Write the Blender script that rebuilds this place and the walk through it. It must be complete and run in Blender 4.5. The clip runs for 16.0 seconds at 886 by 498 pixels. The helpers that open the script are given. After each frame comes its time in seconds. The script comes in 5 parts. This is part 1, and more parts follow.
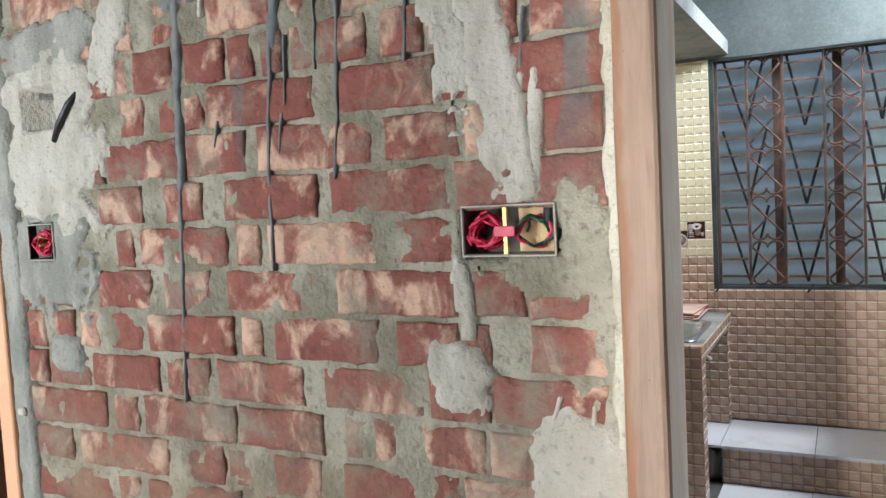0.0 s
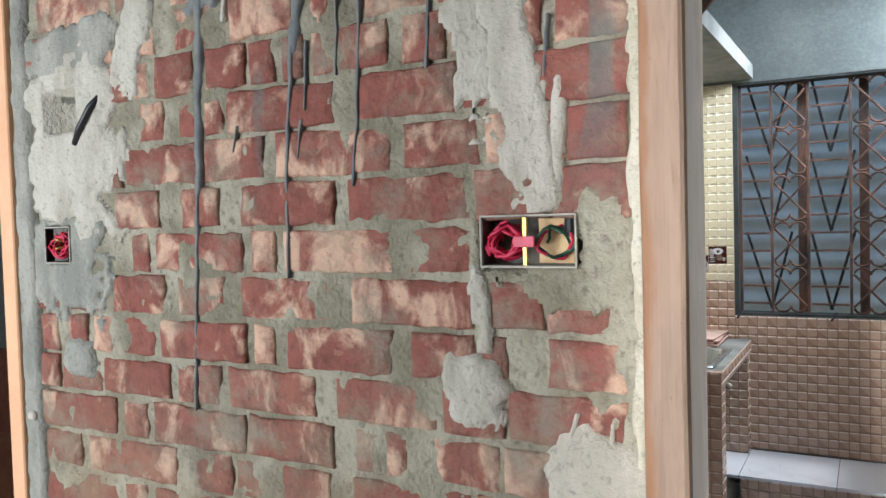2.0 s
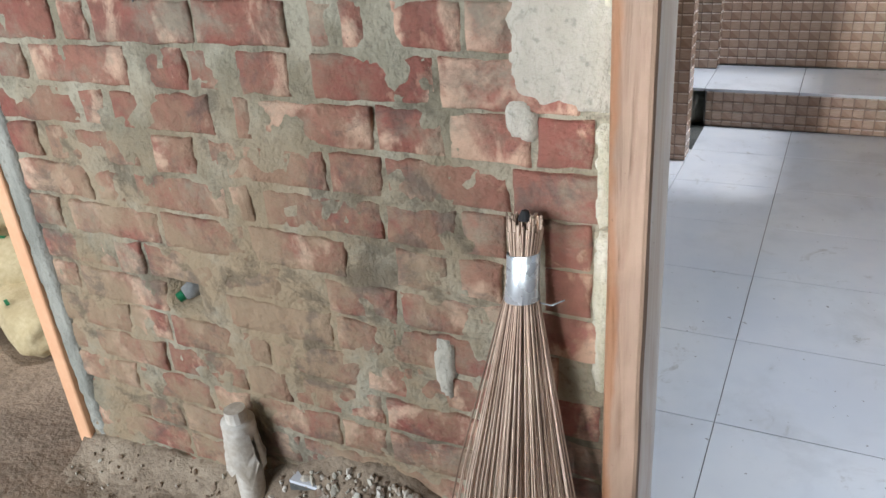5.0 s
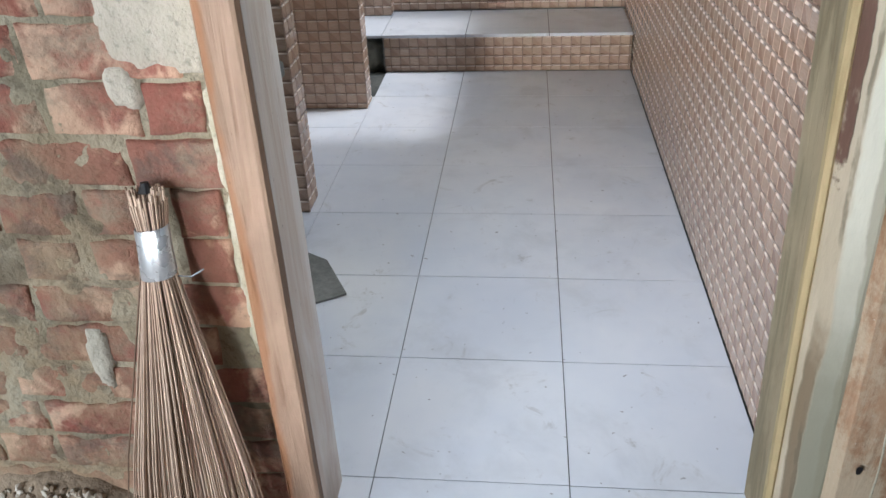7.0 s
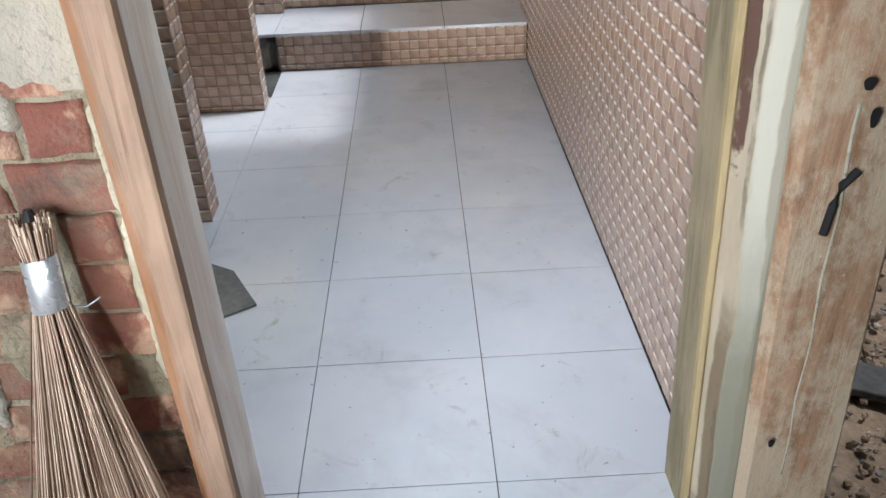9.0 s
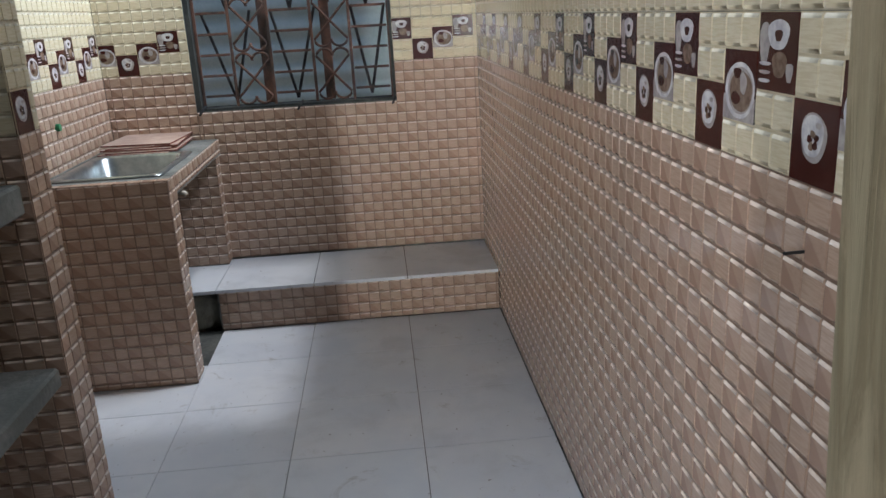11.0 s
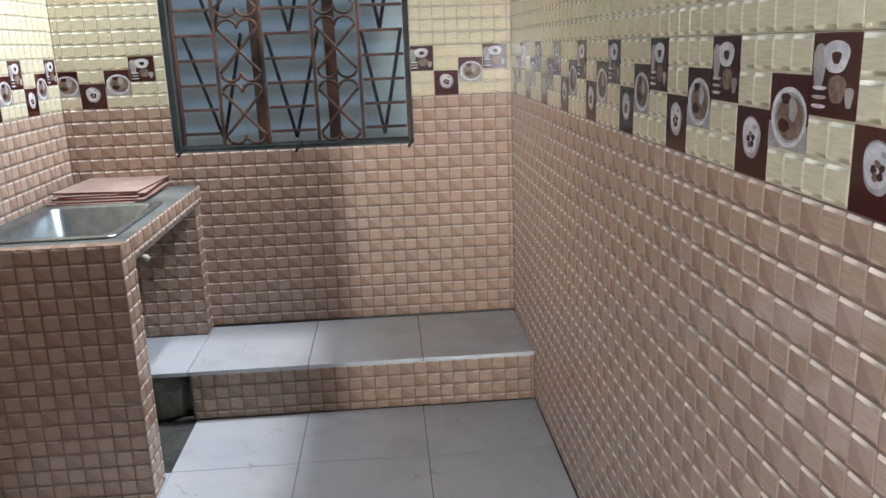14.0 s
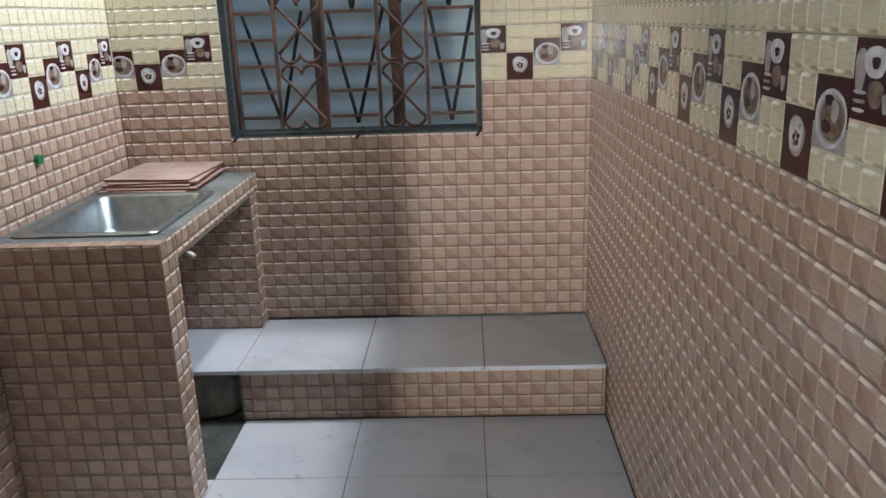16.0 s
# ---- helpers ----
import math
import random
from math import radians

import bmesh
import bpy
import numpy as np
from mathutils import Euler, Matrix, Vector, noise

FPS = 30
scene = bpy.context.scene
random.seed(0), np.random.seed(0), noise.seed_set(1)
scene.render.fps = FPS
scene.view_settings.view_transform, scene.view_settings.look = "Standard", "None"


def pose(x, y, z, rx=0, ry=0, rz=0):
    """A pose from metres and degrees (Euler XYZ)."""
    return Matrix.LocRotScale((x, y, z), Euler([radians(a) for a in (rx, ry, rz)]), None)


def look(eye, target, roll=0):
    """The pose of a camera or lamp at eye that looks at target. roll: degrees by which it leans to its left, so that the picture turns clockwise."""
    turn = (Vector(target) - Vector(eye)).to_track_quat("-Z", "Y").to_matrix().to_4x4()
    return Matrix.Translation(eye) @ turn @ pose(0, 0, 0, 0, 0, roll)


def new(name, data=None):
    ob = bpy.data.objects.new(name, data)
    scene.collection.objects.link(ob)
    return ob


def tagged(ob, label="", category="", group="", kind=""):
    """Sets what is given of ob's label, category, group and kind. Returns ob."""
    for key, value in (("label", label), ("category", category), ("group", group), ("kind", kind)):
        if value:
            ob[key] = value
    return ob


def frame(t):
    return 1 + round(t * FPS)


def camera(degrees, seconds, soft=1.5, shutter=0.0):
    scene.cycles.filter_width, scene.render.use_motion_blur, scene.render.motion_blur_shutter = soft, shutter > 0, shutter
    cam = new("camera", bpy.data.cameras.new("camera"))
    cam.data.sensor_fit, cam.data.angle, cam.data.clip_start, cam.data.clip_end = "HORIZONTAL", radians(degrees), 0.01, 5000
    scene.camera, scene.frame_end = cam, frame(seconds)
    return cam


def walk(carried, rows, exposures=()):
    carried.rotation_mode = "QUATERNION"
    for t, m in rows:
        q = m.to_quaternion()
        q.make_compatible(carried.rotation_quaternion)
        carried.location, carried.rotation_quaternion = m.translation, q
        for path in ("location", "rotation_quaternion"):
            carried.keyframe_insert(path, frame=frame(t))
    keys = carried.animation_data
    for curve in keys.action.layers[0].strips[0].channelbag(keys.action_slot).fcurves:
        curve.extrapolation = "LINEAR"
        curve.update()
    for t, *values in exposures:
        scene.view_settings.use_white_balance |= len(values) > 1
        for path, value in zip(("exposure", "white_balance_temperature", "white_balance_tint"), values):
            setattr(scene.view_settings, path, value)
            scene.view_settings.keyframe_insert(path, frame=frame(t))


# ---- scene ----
cam = camera(58.7, 16.0)
PATH = [
    (0, (-0.647, -1.198, 1.454), (-1.563, 0.575, 1.32), -3.0),
    (0.5, (-0.65, -1.197, 1.47), (-1.583, 0.571, 1.514), -2.2),
    (1, (-0.652, -1.196, 1.485), (-1.593, 0.561, 1.643), -1.3),
    (1.5, (-0.653, -1.19, 1.481), (-1.604, 0.564, 1.618), -1.0),
    (2, (-0.659, -1.177, 1.432), (-1.614, 0.579, 1.356), -1.6),
    (2.5, (-0.657, -1.161, 1.346), (-1.597, 0.572, 1.01), -2.3),
    (3, (-0.653, -1.161, 1.293), (-1.579, 0.518, 0.725), -3.2),
    (3.5, (-0.657, -1.169, 1.279), (-1.563, 0.462, 0.559), -3.8),
    (5.8, (-0.661, -1.137, 1.251), (-1.363, 0.493, 0.33), -3.9),
    (6, (-0.638, -1.136, 1.27), (-1.266, 0.52, 0.34), -3.9),
    (6.5, (-0.565, -1.111, 1.275), (-0.969, 0.592, 0.306), -3.4),
    (7, (-0.506, -1.092, 1.25), (-0.71, 0.614, 0.226), -2.7),
    (7.5, (-0.493, -1.088, 1.246), (-0.595, 0.58, 0.149), -2.7),
    (8, (-0.497, -1.085, 1.238), (-0.535, 0.556, 0.094), -2.7),
    (8.5, (-0.499, -1.082, 1.237), (-0.5, 0.565, 0.103), -2.8),
    (9, (-0.512, -1.061, 1.257), (-0.486, 0.641, 0.206), -2.6),
    (9.5, (-0.519, -0.981, 1.277), (-0.459, 0.802, 0.372), -2.2),
    (10, (-0.493, -0.808, 1.286), (-0.422, 1.044, 0.535), -2.8),
    (12.5, (-0.439, -0.164, 1.238), (-0.228, 1.754, 0.709), -3.0),
    (13, (-0.4, -0.036, 1.248), (-0.243, 1.888, 0.727), -4.0),
    (13.5, (-0.444, 0.024, 1.24), (-0.301, 1.955, 0.739), -3.5),
    (14, (-0.482, 0.113, 1.249), (-0.357, 2.045, 0.747), -2.1),
    (14.5, (-0.52, 0.149, 1.246), (-0.407, 2.076, 0.722), -0.9),
    (15, (-0.516, 0.199, 1.246), (-0.451, 2.118, 0.687), -0.4),
    (15.5, (-0.47, 0.295, 1.265), (-0.479, 2.207, 0.678), -1.0),
    (16, (-0.442, 0.345, 1.284), (-0.507, 2.262, 0.717), -1.9),
]
walk(cam, [(t, look(eye, target, roll)) for t, eye, target, roll in PATH],
     [(0.0, -0.25, 5950, 10), (2.0, -0.25, 5900, 10), (3.0, -0.33, 5800, 10), (6.0, -0.03, 5880, 10), (6.7, -0.03, 5880, 10), (7.5, -0.17, 5950, 10), (9.2, 0.0, 5950, 10), (10.0, -0.35, 5870, 10), (12.5, -1.05, 5900, 10), (13.5, -0.55, 5850, 10), (14.5, -0.3, 5850, 10), (15.5, -0.22, 5850, 10), (16.0, -0.62, 5850, 10)])

# ---- light ----
world = bpy.data.worlds.new("world")
scene.world = world
world.use_nodes = True
wn, wl = world.node_tree.nodes, world.node_tree.links
sky = wn.new("ShaderNodeTexSky")
sky.sky_type, sky.sun_disc = "NISHITA", False
sky.sun_elevation, sky.sun_rotation = radians(72), radians(90)
sky.air_density, sky.dust_density = 1.0, 3.0
wl.new(sky.outputs[0], wn["Background"].inputs[0])
wn["Background"].inputs[1].default_value = 0.13
sun = new("sun", bpy.data.lights.new("sun", "SUN"))
sun.data.energy, sun.data.angle, sun.data.color = 1.7, radians(3.5), (1.0, 0.96, 0.9)
sun.matrix_world = look((0.85, 0.15, 3.0), (0, 0, 0))


def daylight_panel(name, eye, target, w, h, watts, colour, spread=180):
    lamp = new(name, bpy.data.lights.new(name, "AREA"))
    lamp.data.shape, lamp.data.size, lamp.data.size_y = "RECTANGLE", w, h
    lamp.data.energy, lamp.data.color, lamp.data.spread = watts, colour, radians(spread)
    lamp.matrix_world = look(eye, target)
    return lamp


daylight_panel("entrance_daylight", (-1.08, -3.24, 1.22), (-0.56, 0, 1.1), 0.11, 1.76, 8.0, (1.0, 0.97, 0.92), 24)
daylight_panel("porch_daylight", (-3.3, -3.24, 1.2), (-2.6, 0, 1.1), 1.8, 2.4, 178, (0.97, 0.99, 1.0))
# High right-wall opening is unseen, assumed from the brightly lit left wall.
daylight_panel("high_side_daylight", (0.03, 2.66, 2.55), (-1.66, 2.72, 1.55), 0.74, 0.36, 38, (0.90, 0.96, 1.0), 98)
# Added fill from above for the floor by the door; no opening seen there.
daylight_panel("door_floor_fill", (-0.45, 0.5, 3.04), (-0.45, 0.42, 0), 0.38, 0.78, 7.0, (0.95, 0.98, 1.0), 70)

# ---- materials ----


def rgb(r, g, b):
    """Linear colour from 0..255 picture-like values."""
    f = lambda c: (c / 255 / 12.92) if c < 10.3 else ((c / 255 + 0.055) / 1.055) ** 2.4
    return (f(r), f(g), f(b), 1)


class Nodes:
    def __init__(self, name):
        self.m = bpy.data.materials.new(name)
        self.m.use_nodes = True
        self.n, self.l = self.m.node_tree.nodes, self.m.node_tree.links
        self.b = self.n["Principled BSDF"]
        self.pos = self.n.new("ShaderNodeNewGeometry").outputs["Position"]

    def put(self, v, socket):
        if hasattr(v, "is_linked"):
            self.l.new(v, socket)
        else:
            socket.default_value = v

    def noise(self, scale, detail=4.0, stretch=(1, 1, 1), rough=0.6, warp=0.0):
        mp = self.n.new("ShaderNodeMapping")
        mp.inputs["Scale"].default_value = stretch
        self.l.new(self.pos, mp.inputs[0])
        t = self.n.new("ShaderNodeTexNoise")
        t.inputs["Scale"].default_value, t.inputs["Detail"].default_value = scale, detail
        t.inputs["Roughness"].default_value, t.inputs["Distortion"].default_value = rough, warp
        self.l.new(mp.outputs[0], t.inputs["Vector"])
        return t.outputs["Fac"]

    def ramp(self, v, lo, hi, a=0.0, b=1.0):
        r = self.n.new("ShaderNodeMapRange")
        r.interpolation_type = "SMOOTHSTEP"
        r.inputs["From Min"].default_value, r.inputs["From Max"].default_value = lo, hi
        r.inputs["To Min"].default_value, r.inputs["To Max"].default_value = a, b
        self.put(v, r.inputs["Value"])
        return r.outputs[0]

    def mix(self, f, a, b):
        x = self.n.new("ShaderNodeMix")
        x.data_type = "RGBA"
        self.put(f, x.inputs[0]), self.put(a, x.inputs[6]), self.put(b, x.inputs[7])
        return x.outputs[2]

    def math(self, op, a, b=0.0):
        x = self.n.new("ShaderNodeMath")
        x.operation = op
        self.put(a, x.inputs[0]), self.put(b, x.inputs[1])
        return x.outputs[0]

    def rand(self):
        return self.n.new("ShaderNodeObjectInfo").outputs["Random"]

    def island(self):
        return self.n.new("ShaderNodeNewGeometry").outputs["Random Per Island"]

    def sep(self):
        s = self.n.new("ShaderNodeSeparateXYZ")
        self.l.new(self.pos, s.inputs[0])
        return s.outputs

    def done(self, colour, rough=0.8, bump=None, depth=0.002, metal=0.0, spec=0.5):
        self.put(colour, self.b.inputs["Base Color"])
        self.put(rough, self.b.inputs["Roughness"])
        self.b.inputs["Metallic"].default_value = metal
        self.b.inputs["Specular IOR Level"].default_value = spec
        if bump is not None:
            bp = self.n.new("ShaderNodeBump")
            bp.inputs["Strength"].default_value, bp.inputs["Distance"].default_value = 0.8, depth
            self.put(bump, bp.inputs["Height"])
            self.l.new(bp.outputs[0], self.b.inputs["Normal"])
        return self.m


def plain(name, a, b, scale, rough=0.8, depth=0.002, metal=0.0, stretch=(1, 1, 1), fine=60, spec=0.5):
    """Two tones mixed by a broad and a fine grain, with relief."""
    k = Nodes(name)
    big, small = k.noise(scale, 5, stretch), k.noise(fine, 3, stretch)
    f = k.math("ADD", k.math("MULTIPLY", big, 0.7), k.math("MULTIPLY", small, 0.3))
    c = k.mix(k.ramp(f, 0.36, 0.64), a, b)
    return k.done(c, k.ramp(big, 0.3, 0.7, rough * 0.85, min(1, rough * 1.1)), k.math("ADD", big, small), depth, metal, spec)


def brick_material():
    k = Nodes("fired_brick")
    r = k.rand()
    red = k.mix(r, rgb(140, 82, 72), rgb(161, 101, 88))
    red = k.mix(k.ramp(k.noise(30, 5), 0.42, 0.7), red, rgb(126, 78, 68))
    worn = k.math("ADD", k.noise(8, 4, (1.4, 1, 1), 0.55, 0.5), k.math("MULTIPLY", k.noise(70, 4, (1, 1, 1), 0.7), 0.14))
    worn = k.math("ADD", worn, k.math("MULTIPLY", k.math("SUBTRACT", r, 0.5), 0.16))
    c = k.mix(k.ramp(worn, 0.56, 0.70), red, rgb(216, 178, 152))
    c = k.mix(k.ramp(k.noise(16, 4, (1, 1, 1), 0.6, 0.5), 0.62, 0.70, 0, 0.7), c, rgb(184, 138, 116))
    c = k.mix(k.ramp(k.noise(110, 2), 0.68, 0.74, 0, 0.6), c, rgb(96, 62, 54))
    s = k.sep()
    # grey slurry runs on the upper wall
    run = k.ramp(k.noise(16, 2, (1, 1, 0.07), 0.5, 0.2), 0.57, 0.62)
    zone = k.math("MULTIPLY", k.ramp(s[2], 1.35, 1.75), k.ramp(k.noise(3.1, 2), 0.42, 0.55))
    c = k.mix(k.math("MULTIPLY", run, zone), c, rgb(112, 112, 110))
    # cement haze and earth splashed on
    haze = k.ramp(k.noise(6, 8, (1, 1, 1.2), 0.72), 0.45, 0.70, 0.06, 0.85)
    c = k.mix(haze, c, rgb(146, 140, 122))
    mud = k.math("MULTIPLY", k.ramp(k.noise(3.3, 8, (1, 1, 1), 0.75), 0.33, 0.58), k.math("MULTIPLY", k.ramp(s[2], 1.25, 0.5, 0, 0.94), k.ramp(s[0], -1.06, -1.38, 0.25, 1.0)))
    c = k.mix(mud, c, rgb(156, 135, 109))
    soot = k.math("MULTIPLY", k.ramp(k.noise(5.5, 6, (1, 1, 1.3), 0.7, 0.5), 0.51, 0.63), k.ramp(s[2], 1.15, 0.85, 0, 0.55))
    c = k.mix(soot, c, rgb(94, 87, 80))
    h = k.math("ADD", k.noise(45, 7), k.math("MULTIPLY", worn, 0.8))
    return k.done(c, 0.92, h, 0.012, spec=0.2)


def mortar_material():
    k = Nodes("cement_mortar")
    c = k.mix(k.ramp(k.noise(7, 5), 0.35, 0.65), rgb(136, 130, 110), rgb(174, 168, 148))
    c = k.mix(k.ramp(k.noise(60, 4), 0.52, 0.7, 0, 0.6), c, rgb(110, 104, 92))
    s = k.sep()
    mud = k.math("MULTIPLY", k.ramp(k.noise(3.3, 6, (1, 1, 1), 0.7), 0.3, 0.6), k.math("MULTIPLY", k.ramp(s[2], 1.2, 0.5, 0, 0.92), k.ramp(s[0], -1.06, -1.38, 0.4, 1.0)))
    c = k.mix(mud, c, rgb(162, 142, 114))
    soot = k.math("MULTIPLY", k.ramp(k.noise(5.5, 6, (1, 1, 1.3), 0.7, 0.5), 0.50, 0.62), k.ramp(s[2], 1.15, 0.85, 0, 0.6))
    c = k.mix(soot, c, rgb(92, 84, 72))
    return k.done(c, 0.95, k.math("ADD", k.noise(40, 6), k.noise(110, 3)), 0.008, spec=0.15)


def plaster_material(name, a, b):
    k = Nodes(name)
    c = k.mix(k.ramp(k.noise(14, 6, (1, 1, 0.35), 0.65), 0.35, 0.66), a, b)
    c = k.mix(k.ramp(k.noise(70, 3), 0.56, 0.7, 0, 0.5), c, rgb(128, 124, 112))
    line = k.math("ABSOLUTE", k.math("SUBTRACT", k.noise(4, 4, (1, 1, 0.5), 0.6, 0.2), 0.5))
    crack = k.math("MULTIPLY", k.ramp(line, 0.005, 0.001), k.ramp(k.noise(4, 2), 0.48, 0.56))
    c = k.mix(k.math("MULTIPLY", crack, 0.2), c, rgb(98, 92, 82))
    return k.done(c, 0.93, k.math("ADD", k.noise(30, 6, (1, 1, 0.4)), k.noise(120, 3)), 0.006, spec=0.2)


def printed_tile(name, light, grain_tone, upper=None, lower=None):
    """Glazed pillow: wood-like lines, or two browns split on the diagonal."""
    k = Nodes(name)
    tone = k.island()
    if upper:
        uv = k.n.new("ShaderNodeUVMap")
        s = k.n.new("ShaderNodeSeparateXYZ")
        k.l.new(uv.outputs[0], s.inputs[0])
        wave = k.math("MULTIPLY", k.math("SUBTRACT", k.noise(40, 2), 0.5), 0.25)
        diag = k.ramp(k.math("ADD", k.math("ADD", s.outputs[0], s.outputs[1]), wave), 0.9, 1.06)
        c = k.mix(diag, lower, upper)
        c = k.mix(k.ramp(k.noise(60, 3, (2, 2, 4)), 0.42, 0.68, 0, 0.35), c, lower)
    else:
        c = k.mix(k.ramp(k.noise(26, 4, (1, 1, 11), 0.6), 0.40, 0.62, 0, 0.75), light, grain_tone)
    c = k.mix(k.ramp(tone, 0.0, 1.0, 0.0, 0.22), c, grain_tone)
    c = k.mix(k.ramp(k.noise(2.3, 5), 0.45, 0.7, 0, 0.16), c, rgb(150, 140, 130))
    return k.done(c, k.ramp(k.noise(4, 3), 0.3, 0.7, 0.05, 0.11), k.noise(25, 2), 0.0004)


def floor_tile_material():
    k = Nodes("white_glazed_floor")
    c = k.mix(k.ramp(k.noise(2.2, 4), 0.35, 0.65), rgb(214, 219, 228), rgb(226, 229, 234))
    c = k.mix(k.math("MULTIPLY", k.rand(), 0.25), c, rgb(204, 210, 222))
    dirt = k.math("MULTIPLY", k.ramp(k.noise(9, 8, (1, 1, 1), 0.72, 0.8), 0.57, 0.71), k.ramp(k.noise(2.7, 3), 0.40, 0.58))
    c = k.mix(k.math("MULTIPLY", dirt, 0.55), c, rgb(150, 145, 138))
    c = k.mix(k.ramp(k.noise(3.4, 6, (1, 1, 1), 0.65, 0.3), 0.48, 0.7, 0, 0.35), c, rgb(182, 185, 190))
    speck = k.ramp(k.noise(48, 2), 0.715, 0.735)
    c = k.mix(k.math("MULTIPLY", speck, 0.6), c, rgb(104, 98, 92))
    return k.done(c, k.math("ADD", k.ramp(k.noise(9, 6), 0.3, 0.7, 0.05, 0.09), k.ramp(k.sep()[1], 1.9, 0.3, 0.0, 0.16)), None)


def wood(name, a, b, stain=None, along=2):
    k = Nodes(name)
    st = [14, 14, 14]
    st[along] = 1.1
    g = k.noise(2.4, 6, tuple(st), 0.65, 1.1)
    c = k.mix(k.ramp(g, 0.36, 0.64), a, b)
    c = k.mix(k.ramp(k.noise(5, 4, tuple(x / 6 for x in st)), 0.42, 0.62, 0, 0.6), c, tuple((p + q) / 2.6 for p, q in zip(a, b)))
    if stain:
        c = k.mix(k.ramp(k.noise(6, 8, (1, 1, 0.45), 0.7), 0.45, 0.60), c, stain)
    return k.done(c, 0.75, g, 0.004, spec=0.25)


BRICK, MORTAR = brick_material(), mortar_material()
PLASTER = plaster_material("pale_plaster", rgb(178, 172, 156), rgb(202, 197, 182))
PLASTER_GREY = plaster_material("grey_plaster", rgb(140, 140, 130), rgb(172, 170, 158))
BROWN_TILE = printed_tile("brown_grained_glaze", rgb(194, 168, 147), rgb(178, 150, 129))
BROWN_SPLIT = printed_tile("brown_split_glaze", None, rgb(172, 142, 122), rgb(184, 156, 135), rgb(166, 136, 117))
CREAM_TILE = printed_tile("cream_glazed_tile", rgb(228, 217, 188), rgb(212, 197, 162))
DARK_GLAZE = plain("dark_brown_glaze", rgb(72, 30, 26), rgb(56, 24, 22), 12, 0.14, 0.0003)
WHITE_GLAZE = plain("white_glaze", rgb(228, 226, 224), rgb(186, 182, 188), 40, 0.14, 0.0003, fine=120)
FRUIT_GLAZE = plain("brown_print_glaze", rgb(142, 122, 106), rgb(104, 84, 70), 40, 0.14, 0.0003, fine=120)
GREY_GLAZE = plain("grey_print_glaze", rgb(186, 178, 172), rgb(150, 142, 142), 34, 0.14, 0.0003, fine=120)
CREAM_GROUT = plain("pale_grout", rgb(204, 193, 168), rgb(182, 170, 144), 18, 0.5, 0.001)
# Grout toned down so its colour carries the shade in the pillow grooves.
GROUT_SHADE = plain("shaded_grout", rgb(152, 126, 108), rgb(126, 102, 86), 18, 0.5, 0.001)
FLOOR_TILE = floor_tile_material()
CEMENT = plain("raw_cement", rgb(134, 134, 130), rgb(104, 106, 102), 5, 0.9, 0.004)
CEMENT_DARK = plain("damp_cement", rgb(92, 92, 88), rgb(66, 68, 66), 6, 0.85, 0.005)
UPPER_PLASTER = plain("dark_cement_plaster", rgb(116, 122, 118), rgb(92, 98, 96), 1.6, 0.92, 0.002)
CEILING_MAT = plain("ceiling_cement", rgb(112, 116, 112), rgb(96, 102, 100), 2, 0.92, 0.002)
SOIL = plain("dry_soil", rgb(158, 138, 116), rgb(118, 102, 84), 4, 0.97, 0.012, fine=45)
HEAP = plain("pale_loose_earth", rgb(164, 148, 126), rgb(124, 108, 90), 7, 0.97, 0.012, fine=50)
BOX_GREY = plain("galvanised_box", rgb(122, 116, 104), rgb(96, 90, 82), 18, 0.6, 0.0005, 0.2)
RUBBLE = plain("pale_rubble", rgb(186, 176, 160), rgb(120, 98, 80), 30, 0.95, 0.004)
LIMEWASH = plain("room_wall_paint", rgb(176, 176, 168), rgb(152, 152, 144), 1.8, 0.9, 0.002)


def jamb_material(name, a, b, crack):
    """Planed timber: long grain, dark splits near one edge, soil stains at the foot."""
    k = Nodes(name)
    g = k.noise(2.2, 6, (16, 16, 1.0), 0.65, 1.3)
    c = k.mix(k.ramp(g, 0.34, 0.66), a, b)
    c = k.mix(k.ramp(k.noise(3.0, 5, (3, 3, 0.8), 0.6, 0.8), 0.45, 0.65, 0, 0.5), c, tuple(min(1.0, q * 1.35) for q in a[:3]) + (1,))
    line = k.math("ABSOLUTE", k.math("SUBTRACT", k.noise(1.3, 3, (9, 9, 0.5), 0.5, 0.2), 0.47))
    where = k.math("MULTIPLY", k.ramp(k.noise(2.6, 3), 0.46, 0.6), crack)
    split = k.math("MULTIPLY", k.ramp(line, 0.022, 0.004, 0, 0.5), where)
    c = k.mix(split, c, rgb(104, 66, 42))
    s = k.sep()
    edge = k.math("ADD", s[0], k.math("MULTIPLY", k.math("SUBTRACT", k.noise(10, 5, (1, 1, 0.4)), 0.5), 0.05))
    c = k.mix(k.math("MULTIPLY", k.ramp(edge, -0.914, -0.926), 0.7 * crack), c, rgb(150, 102, 64))
    c = k.mix(k.ramp(k.noise(90, 2), 0.72, 0.75, 0, 0.5), c, rgb(110, 80, 58))
    foot = k.math("ADD", s[2], k.math("MULTIPLY", k.noise(9, 5, (1, 1, 0.5)), 0.5))
    c = k.mix(k.ramp(foot, 0.42, 0.12, 0, 0.6), c, rgb(122, 100, 78))
    h = k.math("SUBTRACT", g, k.math("MULTIPLY", split, 1.5))
    return k.done(c, 0.7, h, 0.004, spec=0.3)


JAMB_WOOD = jamb_material("door_jamb_timber", rgb(156, 132, 112), rgb(138, 115, 96), 1.0)
JAMB_PALE = jamb_material("pale_planed_timber", rgb(240, 234, 226), rgb(228, 216, 206), 0.1)


